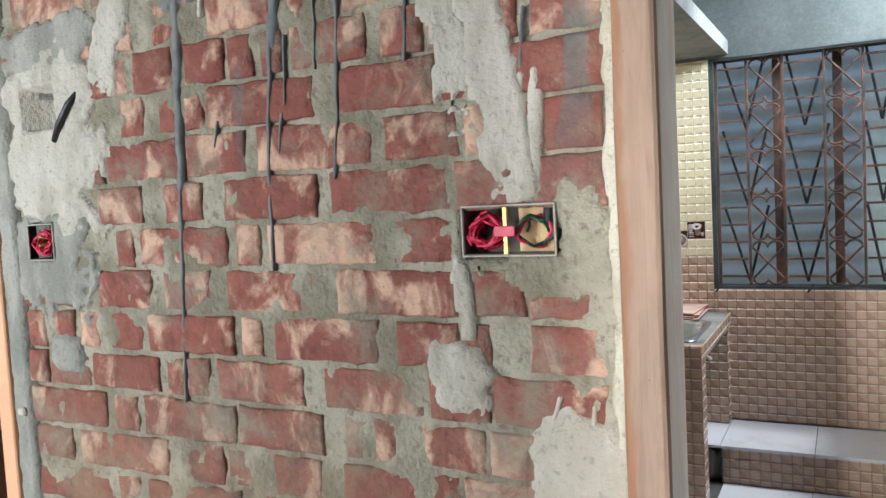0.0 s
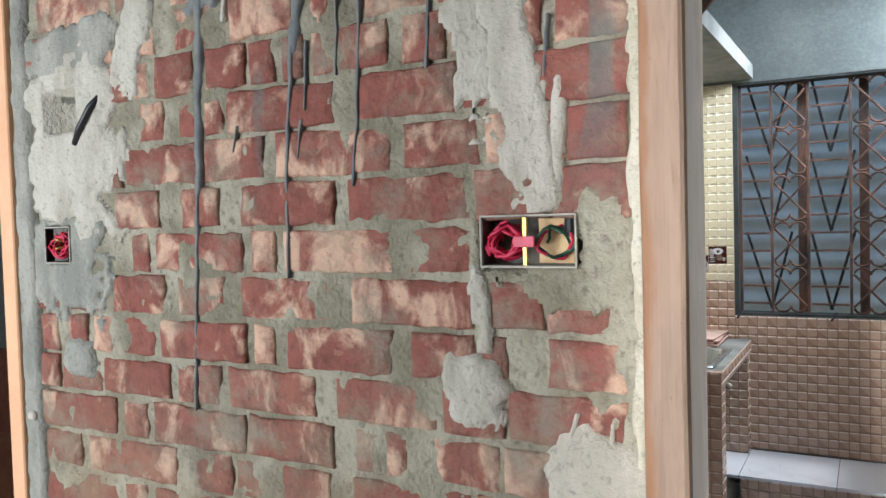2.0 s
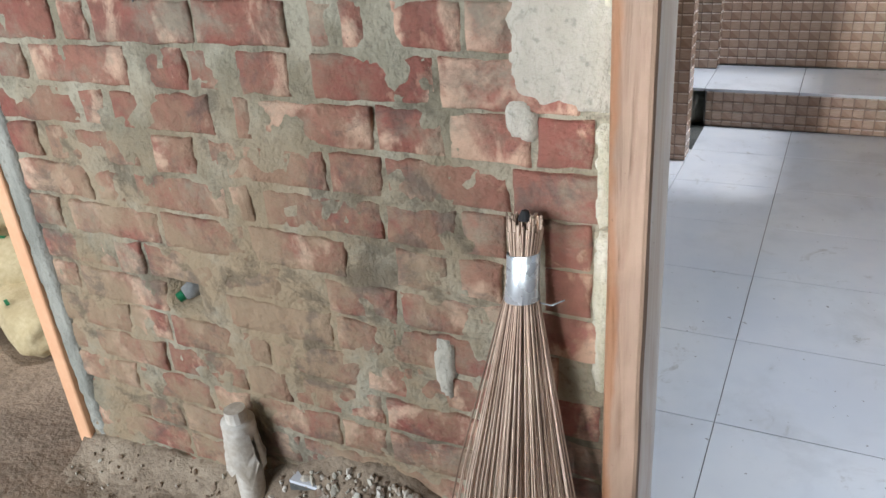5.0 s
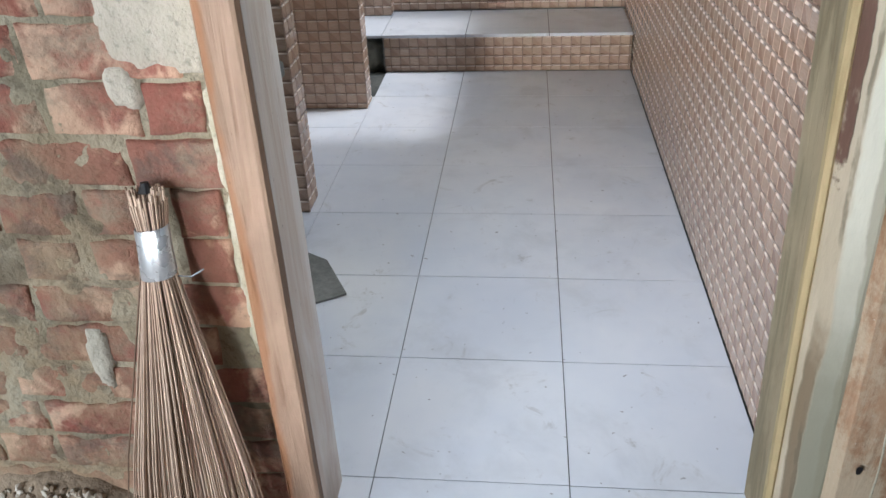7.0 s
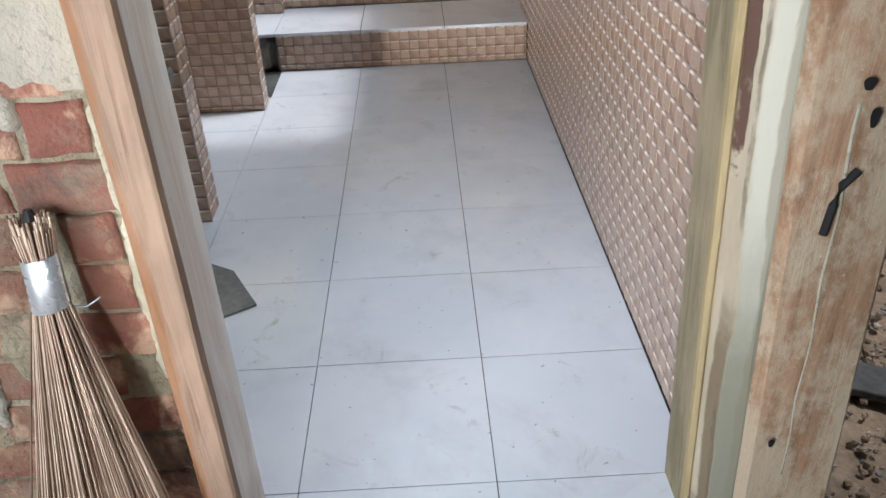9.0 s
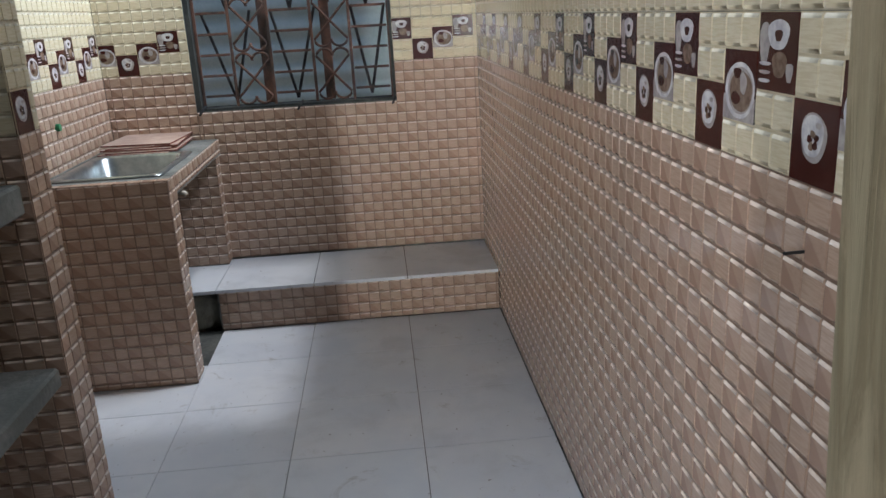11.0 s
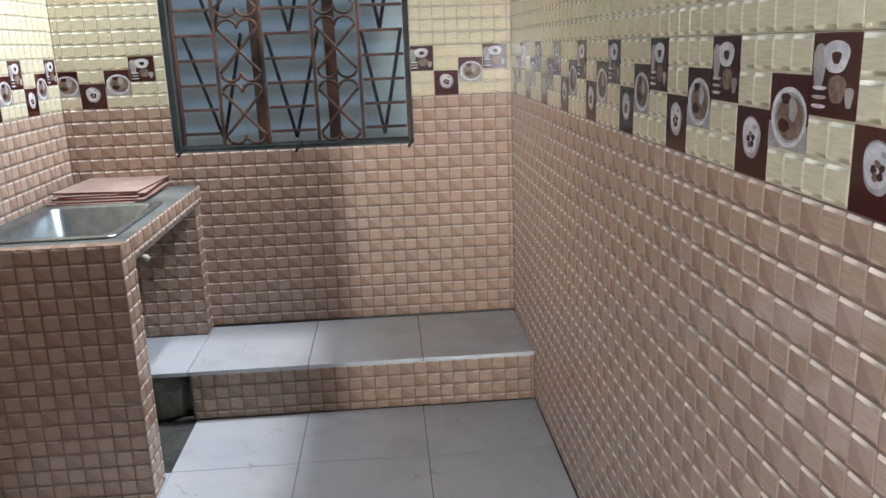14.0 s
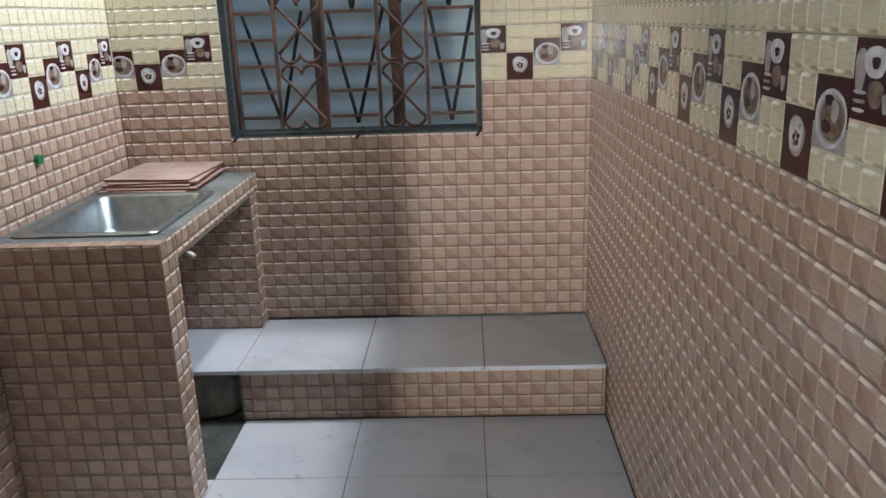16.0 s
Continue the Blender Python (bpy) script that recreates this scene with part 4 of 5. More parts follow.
on_counter(facing((0, 2.199, 0), (1, 0, 0), (0, -1, 0)), LEFT_X + 0.004, -1.205, 0.002, CT, -1.205, CT)
on_counter(facing((-1.2095, 0, 0), (0, 1, 0), (1, 0, 0)), 2.195, 2.31, 0.002, CT, 2.195, CT)
on_counter(facing((-1.2095, 0, 0), (0, 1, 0), (1, 0, 0)), 2.31, 3.150, CT - 0.066, CT, 2.31, CT)
on_counter(Matrix.Translation((0, 0, CT - 0.0035)), LEFT_X + 0.004, -1.205, 2.195, 2.245, -1.205, 2.245)


def sink_mesh():
    """A pressed bowl with a flat rim and rounded corners."""
    bm = bmesh.new()
    cx, cy = -1.444, 2.552
    rings = ((0.196, 0.262, 0.03, 0.0), (0.196, 0.262, 0.03, 0.004), (0.172, 0.236, 0.05, 0.004), (0.166, 0.230, 0.055, -0.004), (0.160, 0.222, 0.06, -0.10), (0.140, 0.200, 0.07, -0.135), (0.03, 0.03, 0.029, -0.142))
    prev = None
    for rx, ry, rr, z in rings:
        ring = []
        for qx, qy, a0 in ((1, 1, 0), (-1, 1, 90), (-1, -1, 180), (1, -1, 270)):
            for k in range(6):
                a = radians(a0 + k * 18)
                ring.append(bm.verts.new((cx + qx * (rx - rr) + rr * math.cos(a), cy + qy * (ry - rr) + rr * math.sin(a), CT + z)))
        if prev:
            for i in range(len(ring)):
                bm.faces.new((prev[i], prev[(i + 1) % len(ring)], ring[(i + 1) % len(ring)], ring[i]))
        prev = ring
    bm.faces.new(prev)
    return bm


sink = tagged(mesh_ob("sink", sink_mesh(), STEEL, None, "", True), "scuffed stainless steel sink set in the cement counter", "sink")
dm = bmesh.new()
bmesh.ops.create_circle(dm, cap_ends=True, segments=20, radius=0.03)
d = part("drain", dm, IRON_DARK, sink, "dark drain hole")
d.location = (-1.444, 2.552, CT - 0.139)

for n, (dx, dy, rz) in enumerate(((-0.01, -0.012, 3), (0.014, -0.004, 0), (-0.004, 0.006, 2), (0.008, 0.012, -2), (0.0, 0.02, 4))):
    bm = box(-0.145, 0.145, -0.165, 0.165, -0.0038, 0.0038, 0.001)
    for f in bm.faces:
        f.material_index = 1 if abs(f.normal.z) < 0.5 else 0
    t = tagged(mesh_ob("loose_tile", bm, [TILE_BACK, CLAY_EDGE]), "brown clay-backed wall tile lying in a small stack", "tile", "stacked tiles")
    t.matrix_world = pose(-1.475 + dx, 2.982 + dy, CT + 0.003 + 0.0085 * n, 0.4 * (n % 2), 0.5 * ((n + 1) % 2), -rz)
stub_end = mesh_ob("pipe_end", tube([(-1.235, 2.402, 0.684), (-1.206, 2.402, 0.676), (-1.198, 2.402, 0.668)], 0.009, 12), WHITE_PLASTIC, None, "", True)
tagged(stub_end, "white plastic pipe end under the counter's edge", "pipe")
outlet = mesh_ob("water_outlet", tube([(LEFT_X - 0.01, 2.551, 0.927), (LEFT_X + 0.014, 2.551, 0.927)], 0.014, 12), GREEN_PLASTIC)
tagged(outlet, "green plastic plug in a wall outlet above the sink", "pipe plug")

# ---- shelf pier near the door ----
wing = structure("shelf_pier", box(LEFT_X, -1.234, 1.221, 1.333, 0, TOP_Z), CEMENT, "tiled pier carrying rough concrete shelves", "pier")
M_W = facing((0, 1.221, 0), (1, 0, 0), (0, -1, 0))
tiled(wing, M_W, LEFT_X + 0.004, -1.2295, 0.002, STRIP_Z, -1.2295, STRIP_Z, "brown")
tiled(wing, M_W, LEFT_X + 0.004, -1.2295, STRIP_Z, STRIP_TOP, -1.2295, STRIP_Z, "cream", "wall_tile", 1.0)
tiled(wing, M_W, LEFT_X + 0.004, -1.2295, STRIP_TOP, TILE_TOP, -1.2295, STRIP_TOP, "cream")
M_WS = facing((-1.234, 0, 0), (0, 1, 0), (1, 0, 0))
dress(wing, M_WS, 1.217, 1.338, 0.002, 1.217, ORDER)
for z0, z1, y0 in ((0.482, 0.532, 0.10), (0.894, 0.962, 0.10)):
    bm = box(LEFT_X, -1.245, y0, 1.214, z0, z1, 0.006)
    tagged(mesh_ob("concrete_shelf", bm, CEMENT), "rough grey concrete shelf slab bedded in a tiled pier", "shelf", "concrete shelves", "")

# loft and strut
loft = structure("loft_slab", box(LEFT_X, -1.185, 1.4, BACK_Y, 2.105, 2.175), CEMENT, "thin concrete loft slab under the ceiling", "loft")
sm = box(-0.02, 1.30, -0.012, 0.012, -0.052, 0.052, 0.004)
strut = tagged(mesh_ob("wooden_strut", sm, STRUT_WOOD), "weathered diagonal wooden board leaning against the loft", "board")
strut.matrix_world = pose(-1.15, 1.386, 2.085, 0, -43.5, 0)

# ---- window ----
win = thing("window_1", ((WIN[0] + WIN[1]) / 2, BACK_Y + 0.06, WIN[2]), "barred kitchen window with a rusty ornamental iron grille", "window", kind="structure")
inv_w = Matrix.Translation(win.location).inverted()


def wpart(name, bm, mat, label="", smooth=False):
    ob = part(name, bm, mat, win, label, smooth)
    ob.matrix_parent_inverse = inv_w
    return ob


GY = BACK_Y + 0.045
x0, x1, z0, z1 = WIN
ww = x1 - x0
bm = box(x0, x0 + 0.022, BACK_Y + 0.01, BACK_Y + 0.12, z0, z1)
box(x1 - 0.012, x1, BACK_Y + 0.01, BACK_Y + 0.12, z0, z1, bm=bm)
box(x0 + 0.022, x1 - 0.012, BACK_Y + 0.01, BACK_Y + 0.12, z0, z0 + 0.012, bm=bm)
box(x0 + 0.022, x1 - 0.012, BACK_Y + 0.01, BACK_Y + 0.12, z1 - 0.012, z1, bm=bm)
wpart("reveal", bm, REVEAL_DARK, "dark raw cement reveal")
FR = (0.035, 0.20, 0.39, 0.60, 0.79, 0.985)
for f in FR:
    x = x0 + f * ww
    wpart("bar", box(x - 0.0065, x + 0.0065, GY - 0.004, GY + 0.004, z0 + 0.012, z1 - 0.012, 0.001), IRON)
for a, b in ((0, 1), (2, 3), (4, 5)):
    z = z0 + 0.062
    while z < z1 - 0.03:
        wpart("crossbar", box(x0 + FR[a] * ww + 0.009, x0 + FR[b] * ww - 0.009, GY - 0.004, GY + 0.004, z - 0.0055, z + 0.0055, 0.001), IRON)
        z += 0.0905


def scroll(cx, cz, hw, hh, sign):
    """One bent strip of a heart-and-cross motif."""
    top = [(cx + sign * (-hw * 0.5 + hw * 0.5 * math.cos(math.pi * k / 8)), GY, cz + hh * 0.68 + hh * 0.28 * math.sin(math.pi * k / 8)) for k in range(9)]
    low = [(cx + sign * (hw * 0.5 - hw * 0.5 * math.cos(math.pi * k / 8)), GY, cz - hh * 0.68 - hh * 0.28 * math.sin(math.pi * k / 8)) for k in range(9)]
    mid = [(cx - sign * hw * 0.98 * c, GY, cz + hh * 0.68 * c) for c in (0.72, 0.35, 0.0, -0.35, -0.72)]
    return top + mid + low[::-1]


for a, b in ((1, 2), (3, 4)):
    cx, hw = x0 + (FR[a] + FR[b]) / 2 * ww, (FR[b] - FR[a]) / 2 * ww - 0.012
    n = 5
    hh = (z1 - z0 - 0.03) / (2 * n)
    for i in range(n):
        for sgn in (1, -1):
            wpart("scroll", tube(scroll(cx, z0 + 0.015 + hh * (2 * i + 1), hw, hh, sgn), 0.0062, 6), IRON, "", True)
# zigzag rods behind the bars
for fa, fb, fc in ((0.06, 0.19, 0.30), (0.40, 0.50, 0.62), (0.80, 0.88, 0.97)):
    for k in range(3):
        zb = z0 + 0.03 + k * 0.40
        for f in (fa, fc):
            wpart("rod", tube([(x0 + f * ww, GY + 0.05, zb + 0.40), (x0 + fb * ww, GY + 0.05, zb)], 0.007, 6), IRON_DARK)
for f in (0.355, 0.665):
    wpart("post", box(x0 + f * ww - 0.022, x0 + f * ww + 0.022, GY + 0.075, GY + 0.10, z0 + 0.012, z1 - 0.012, 0.003), IRON, "dark rusty upright")


for x in (-1.262, -0.822, -0.392):
    wpart("bar_end", tube([(x + 0.012, BACK_Y + 0.03, z0 + 0.02), (x, BACK_Y - 0.004, z0 + 0.004), (x - 0.012, BACK_Y - 0.016, z0 - 0.014)], 0.007, 7, taper=0.7), IRON_DARK, "bent dark iron end", True)


def tin_sheet(w):
    bm = bmesh.new()
    prev = None
    for i in range(150):
        z = i * 0.02
        y = 0.012 * math.sin(i * 0.02 / 0.16 * math.tau)
        cur = [bm.verts.new((x, y, z)) for x in (0, w)] + [bm.verts.new((x, y + 0.002, z)) for x in (0, w)]
        if prev:
            bm.faces.new((prev[0], prev[1], cur[1], cur[0]))
            bm.faces.new((prev[3], prev[2], cur[2], cur[3]))
        prev = cur
    return bm


fence = thing("sheet_fence", (-0.8, 5.4, -0.2), "blue-grey ribbed metal fence close behind the window", "fence")
for i in range(6):
    p = part("sheet", tin_sheet(0.79), TIN, fence, "", True)
    p.location = (-2.4 + 0.78 * i, -0.004 * (i % 2), 0)
    p = part("fence_post", tube([(-2.4 + 0.78 * i, 0.05, -0.1), (-2.4 + 0.78 * i, 0.05, 2.9)], 0.03, 8), IRON_DARK, fence)

# ---- door frame ----
door = thing("door_frame", (-0.9, -0.1, -0.16), "bare timber door frame in the rough opening", "door frame", kind="structure")
inv_d = Matrix.Translation(door.location).inverted()


def dpart(name, bm, mat, label="", smooth=False):
    ob = part(name, bm, mat, door, label, smooth)
    ob.matrix_parent_inverse = inv_d
    return ob


def worn_prism(outline, z0, z1, seed, amp=0.002, lean=0.0):
    bm = bmesh.new()
    n = 40
    rings = []
    for i in range(n + 1):
        z = z0 + (z1 - z0) * i / n
        rings.append([bm.verts.new((x + lean * z + amp * noise.noise((x * 30 + seed, y * 30, z * 5)), y + amp * noise.noise((x * 30, y * 30 + seed, z * 5 + 9)), z)) for x, y in outline])
    m = len(outline)
    for i in range(n):
        for k in range(m):
            bm.faces.new((rings[i][k], rings[i][(k + 1) % m], rings[i + 1][(k + 1) % m], rings[i + 1][k]))
    bm.faces.new(rings[0][::-1]), bm.faces.new(rings[-1])
    bmesh.ops.recalc_face_normals(bm, faces=bm.faces)
    return bm


dpart("jamb", worn_prism(((-0.934, -0.105), (-0.930, -0.110), (-0.880, -0.112), (-0.875, -0.108), (-0.875, -0.086), (-0.934, -0.086)), -0.16, 2.16, 1), JAMB_WOOD, "worn brown timber jamb")
dpart("jamb_stop", worn_prism(((-0.934, -0.0855), (-0.879, -0.0855), (-0.876, -0.082), (-0.877, 0.045), (-0.934, 0.045)), -0.004, 2.16, 3, 0.001), JAMB_PALE, "pale planed inner jamb")
dpart("jamb", worn_prism(((-0.060, 0.060), (-0.060, -0.046), (-0.056, -0.056), (-0.03, -0.056), (-0.03, 0.060)), -0.10, 2.16, 5, 0.002, -0.043), STREAKED, "cement-smeared timber jamb")
dpart("jamb_bead", worn_prism(((-0.064, -0.047), (-0.064, -0.060), (-0.056, -0.066), (-0.049, -0.058), (-0.058, -0.047)), -0.08, 2.16, 6, 0.001, -0.043), POST_EDGE, "raw timber edge bead")
dpart("reveal", worn_prism(((-0.052, -0.057), (-0.034, -0.100), (-0.008, -0.135), (0.02, -0.135), (0.02, -0.057)), -0.13, 2.16, 7, 0.003, -0.045), REVEAL, "green-grey slurry-coated reveal")
dpart("post", worn_prism(((-0.004, -0.136), (0.008, -0.156), (0.145, -0.158), (0.151, -0.152), (0.151, 0.055), (0.03, 0.055), (0.03, -0.136)), -0.14, 2.16, 8, 0.002, -0.047), POST_WOOD, "stained brown timber post with pale smears")
dpart("head", box(-0.934, 0.124, -0.11, 0.055, 2.161, 2.23, 0.003), JAMB_WOOD, "timber head piece")

# ---- other doorway with peach frame, and the room behind it ----
peach = thing("door_frame_peach", (-2.45, -0.03, GROUND_Z), "peach-painted timber door frame, open", "door frame", kind="structure")
inv_p = Matrix.Translation(peach.location).inverted()
for nm, bm in (("jamb", box(-2.442, -2.394, -0.055, 0.045, GROUND_Z - 0.02, 2.13, 0.003)), ("head", box(-3.35, -2.394, -0.055, 0.045, 2.131, 2.195, 0.003)),
               ("head_stop", box(-3.30, -2.443, -0.02, 0.045, 2.105, 2.13, 0.002)), ("jamb", box(-3.35, -3.306, -0.055, 0.045, GROUND_Z - 0.02, 2.13, 0.003))):
    p = part(nm, bm, ORANGE_PAINT, peach)
    p.matrix_parent_inverse = inv_p
structure("wall_over_peach_frame", box(-4.6, -2.386, -0.02, 0.06, 2.2, 2.7), CEMENT, "raw wall above the peach frame", "wall")
structure("wall_beside_peach_frame", box(-4.6, -3.352, -0.02, 0.06, GROUND_Z - 0.1, 2.2), LIMEWASH, "pale wall beside the peach frame", "wall")
back_room = structure("wall_store_room", box(-4.6, LEFT_X - 0.121, 0.80, 0.9, GROUND_Z - 0.1, 2.72), CEMENT, "store room wall with embossed tiles", "wall")


def quilted(w, h, nx, nz):
    """A tile with a field of soft diamonds."""
    bm = bmesh.new()
    g = [[bm.verts.new((w * i / nx, -0.004 * abs(math.sin(math.pi * (i + j) / 4)) - 0.004 * abs(math.sin(math.pi * (i - j) / 4)), h * j / nz)) for i in range(nx + 1)] for j in range(nz + 1)]
    for j in range(nz):
        for i in range(nx):
            bm.faces.new((g[j][i], g[j][i + 1], g[j + 1][i + 1], g[j + 1][i]))
    return bm


for i in range(9):
    for j in range(6):
        t = part("wall_tile", quilted(0.298, 0.368, 16, 20), BLUE_TILE if j > 2 else BROWN_BACK, back_room, "", True)
        t.location = (-4.55 + 0.3 * i, 0.799, -0.16 + 0.37 * j)


def sack(w, d, h, seed):
    bm = bmesh.new()
    bmesh.ops.create_icosphere(bm, subdivisions=4, radius=1)
    for v in bm.verts:
        c = v.co
        q = Vector((math.copysign(abs(c.x) ** 0.6, c.x), math.copysign(abs(c.y) ** 0.65, c.y), math.copysign(abs(c.z) ** 0.8, c.z)))
        k = 1 + 0.10 * noise.noise(c * 2.2 + Vector((seed, 0, 0))) + 0.04 * noise.noise(c * 7 + Vector((0, seed, 0)))
        v.co = Vector((q.x * w / 2 * k, q.y * d / 2 * k, max(-0.9, q.z) * h / 2 * k))
    return bm


for x, y, z, w, d, h, rz, s, ry in ((-3.36, 0.50, 0.0, 0.62, 0.42, 0.34, 20, 1, 0), (-3.08, 0.36, -0.07, 0.46, 0.28, 0.20, -25, 4, 0), (-3.40, 0.56, 0.24, 0.5, 0.34, 0.18, 40, 7, 8), (-3.95, 0.45, 0.0, 0.6, 0.42, 0.3, 5, 9, 0)):
    b = tagged(mesh_ob("cement_sack", sack(w, d, h, s), SACK, None, "", True), "dusty beige woven sack slumped on the soil", "sack", "sacks in the store room")
    b.matrix_world = pose(x, y, z, 0, ry, rz)
    m = part("sack_mark", box(-0.022, 0.022, -0.006, 0.006, -0.002, 0.002), GREEN_PLASTIC, b, "faded blue-green printed bar")
    m.matrix_basis = pose(0.05, -0.1, h * 0.47, 8, 0, 0)

# ---- electrics in the brick wall ----


def wire_box(x0, x1, z0, z1, label, cells, n_in=1):
    t = thing("switch_box", ((x0 + x1) / 2, FACE_Y, z0), label, "switch box")
    iv = Matrix.Translation(t.location).inverted()
    y0, y1, w = FACE_Y - 0.006, FACE_Y + 0.045, 0.0016
    bm = box(x0, x1, y1 - w, y1, z0, z1)
    box(x0, x0 + w, y0, y1 - w, z0, z1, bm=bm), box(x1 - w, x1, y0, y1 - w, z0, z1, bm=bm)
    box(x0 + w, x1 - w, y0, y1 - w, z0, z0 + w, bm=bm), box(x0 + w, x1 - w, y0, y1 - w, z1 - w, z1, bm=bm)
    p = part("box", bm, BOX_GREY if n_in else IRON_DARK, t, "open metal box")
    p.matrix_parent_inverse = iv
    rim = box(x0 - 0.002, x1 + 0.002, y0 - 0.002, y0 + 0.004, z1, z1 + 0.0025)
    box(x0 - 0.002, x1 + 0.002, y0 - 0.002, y0 + 0.004, z0 - 0.0025, z0, bm=rim)
    box(x0 - 0.0025, x0, y0 - 0.002, y0 + 0.004, z0, z1, bm=rim), box(x1, x1 + 0.0025, y0 - 0.002, y0 + 0.004, z0, z1, bm=rim)
    p = part("rim", rim, PLASTER, t, "plaster-smeared rim")
    p.matrix_parent_inverse = iv
    rng = random.Random(int(x0 * -1000))
    for cx, cz, r, n, mat in cells:
        for k in range(n):
            a0, ph, rr = rng.uniform(0, 6), rng.uniform(0, 6), r * rng.uniform(0.55, 1.0)
            pts = [(cx + rr * math.cos(a0 + a * 0.42) * (1 + 0.25 * math.sin(a + ph)), FACE_Y + 0.010 + 0.014 * math.sin(a * 0.7 + ph), cz + rr * 0.9 * math.sin(a0 + a * 0.42) * (1 + 0.2 * math.cos(a * 1.3 + ph))) for a in range(14)]
            p = part("wire", tube(pts, 0.0027, 5), mat, t, "", True)
            p.matrix_parent_inverse = iv
    return t, iv


t, iv = wire_box(-1.206, -1.05, 1.355, 1.433, "double metal switch box crammed with red wires", ((-1.168, 1.393, 0.034, 18, RED_WIRE), (-1.085, 1.392, 0.030, 2, GREEN_WIRE), (-1.088, 1.392, 0.033, 1, RED_WIRE)))
for nm, bm, mat, lab in (("bracket", box(-1.132, -1.126, FACE_Y - 0.014, FACE_Y - 0.006, 1.357, 1.431), BRASS, "brass bridge strip"), ("tape", box(-1.147, -1.112, FACE_Y - 0.017, FACE_Y - 0.0135, 1.385, 1.402, 0.001), RED_WIRE, "pink tape"),
                         ("back_plate", box(-1.122, -1.053, FACE_Y + 0.030, FACE_Y + 0.033, 1.358, 1.43), BOX_METAL, "pale zinc back plate"), ("conduit_end", tube([(-1.066, FACE_Y + 0.02, 1.435), (-1.068, FACE_Y + 0.02, 1.40)], 0.009, 10), BLACK_PLASTIC, "black conduit end")):
    p = part(nm, bm, mat, t, lab)
    p.matrix_parent_inverse = iv
wire_box(-2.297, -2.216, 1.359, 1.436, "small metal switch box with coiled red wires", ((-2.256, 1.397, 0.031, 9, RED_WIRE), (-2.262, 1.40, 0.015, 1, BRASS)), 0)


def conduit(pts, r, label):
    return tagged(mesh_ob("conduit", tube(pts, r, 10), BLACK_PLASTIC, None, "", True), label, "conduit")


conduit([(-2.085, FACE_Y + 0.01, 1.735), (-2.12, FACE_Y - 0.014, 1.69), (-2.155, FACE_Y - 0.014, 1.65), (-2.182, FACE_Y - 0.006, 1.618)], 0.0075, "black plastic conduit poking from a broken hole")
conduit([(-1.885, FACE_Y + 0.01, 2.15), (-1.905, FACE_Y - 0.014, 2.06), (-1.915, FACE_Y + 0.006, 2.03)], 0.012, "black plastic conduit in a wall slot")
conduit([(-1.235, FACE_Y + 0.006, 2.10), (-1.228, FACE_Y - 0.016, 2.02), (-1.215, FACE_Y + 0.01, 1.96)], 0.011, "black plastic conduit above a plastered chase")
nail = tagged(mesh_ob("wall_plug", box(-2.375, -2.35, FACE_Y - 0.02, FACE_Y - 0.005, 0.995, 1.015, 0.004), WHITE_PLASTIC), "small white plastic clip in the mortar", "clip")
bottle = thing("plastic_bottle", (-1.91, FACE_Y, 0.42), "crushed clear-grey plastic bottle stuffed in a brick hole", "bottle")
p = part("body", tube([(-1.895, FACE_Y + 0.06, 0.432), (-1.905, FACE_Y + 0.02, 0.428), (-1.918, FACE_Y + 0.004, 0.42)], 0.026, 12, taper=0.6), CEMENT, bottle, "dull grey body", True)
p.matrix_parent_inverse = Matrix.Translation(bottle.location).inverted()
p = part("cap", tube([(-1.919, FACE_Y + 0.003, 0.419), (-1.927, FACE_Y - 0.008, 0.413)], 0.012, 12), GREEN_PLASTIC, bottle, "green screw cap")
p.matrix_parent_inverse = Matrix.Translation(bottle.location).inverted()

# ---- broom ----
broom = thing("stick_broom", (-1.14, -0.2, GROUND_Z), "coconut stick broom with a tin band leaning on bricks", "broom")
inv_b = Matrix.Translation(broom.location).inverted()
rng = random.Random(5)
NECK, FOOT = Vector((-1.077, -0.088, 0.642)), Vector((-1.078, -0.225, -0.15))
axis = (NECK - FOOT).normalized()
for k in range(165):
    a, r = rng.uniform(0, math.tau), math.sqrt(rng.random())
    off = Vector((math.cos(a), math.sin(a) * 0.55, 0)) * r
    top = NECK + axis * rng.uniform(0.07, 0.10) + off * 0.032
    mid = NECK + off * 0.021
    low = FOOT + Vector((off.x * 0.172 + rng.uniform(-0.01, 0.01), off.y * 0.09, rng.uniform(-0.005, 0.03)))
    low.y = min(low.y, -0.085)
    half = mid.lerp(low, 0.5) + Vector((off.x * 0.012, off.y * 0.008, 0))
    p = part("stick", tube([top, mid, half, low], 0.0019, 5, taper=0.7), STRAW if rng.random() < 0.72 else STRAW_DARK, broom)
    p.matrix_parent_inverse = inv_b


def band_mesh():
    bm = bmesh.new()
    rings = []
    for h, s in ((-0.046, 1.04), (-0.044, 1.08), (0.0, 1.0), (0.034, 1.0), (0.036, 0.96)):
        c = NECK + axis * h
        rings.append([bm.verts.new(c + Vector((0.0285 * s * math.cos(a), 0.020 * s * math.sin(a), 0.004 * math.cos(a)))) for a in [i * math.tau / 24 for i in range(24)]])
    for q, w in zip(rings, rings[1:]):
        for i in range(24):
            bm.faces.new((q[i], q[(i + 1) % 24], w[(i + 1) % 24], w[i]))
    return bm


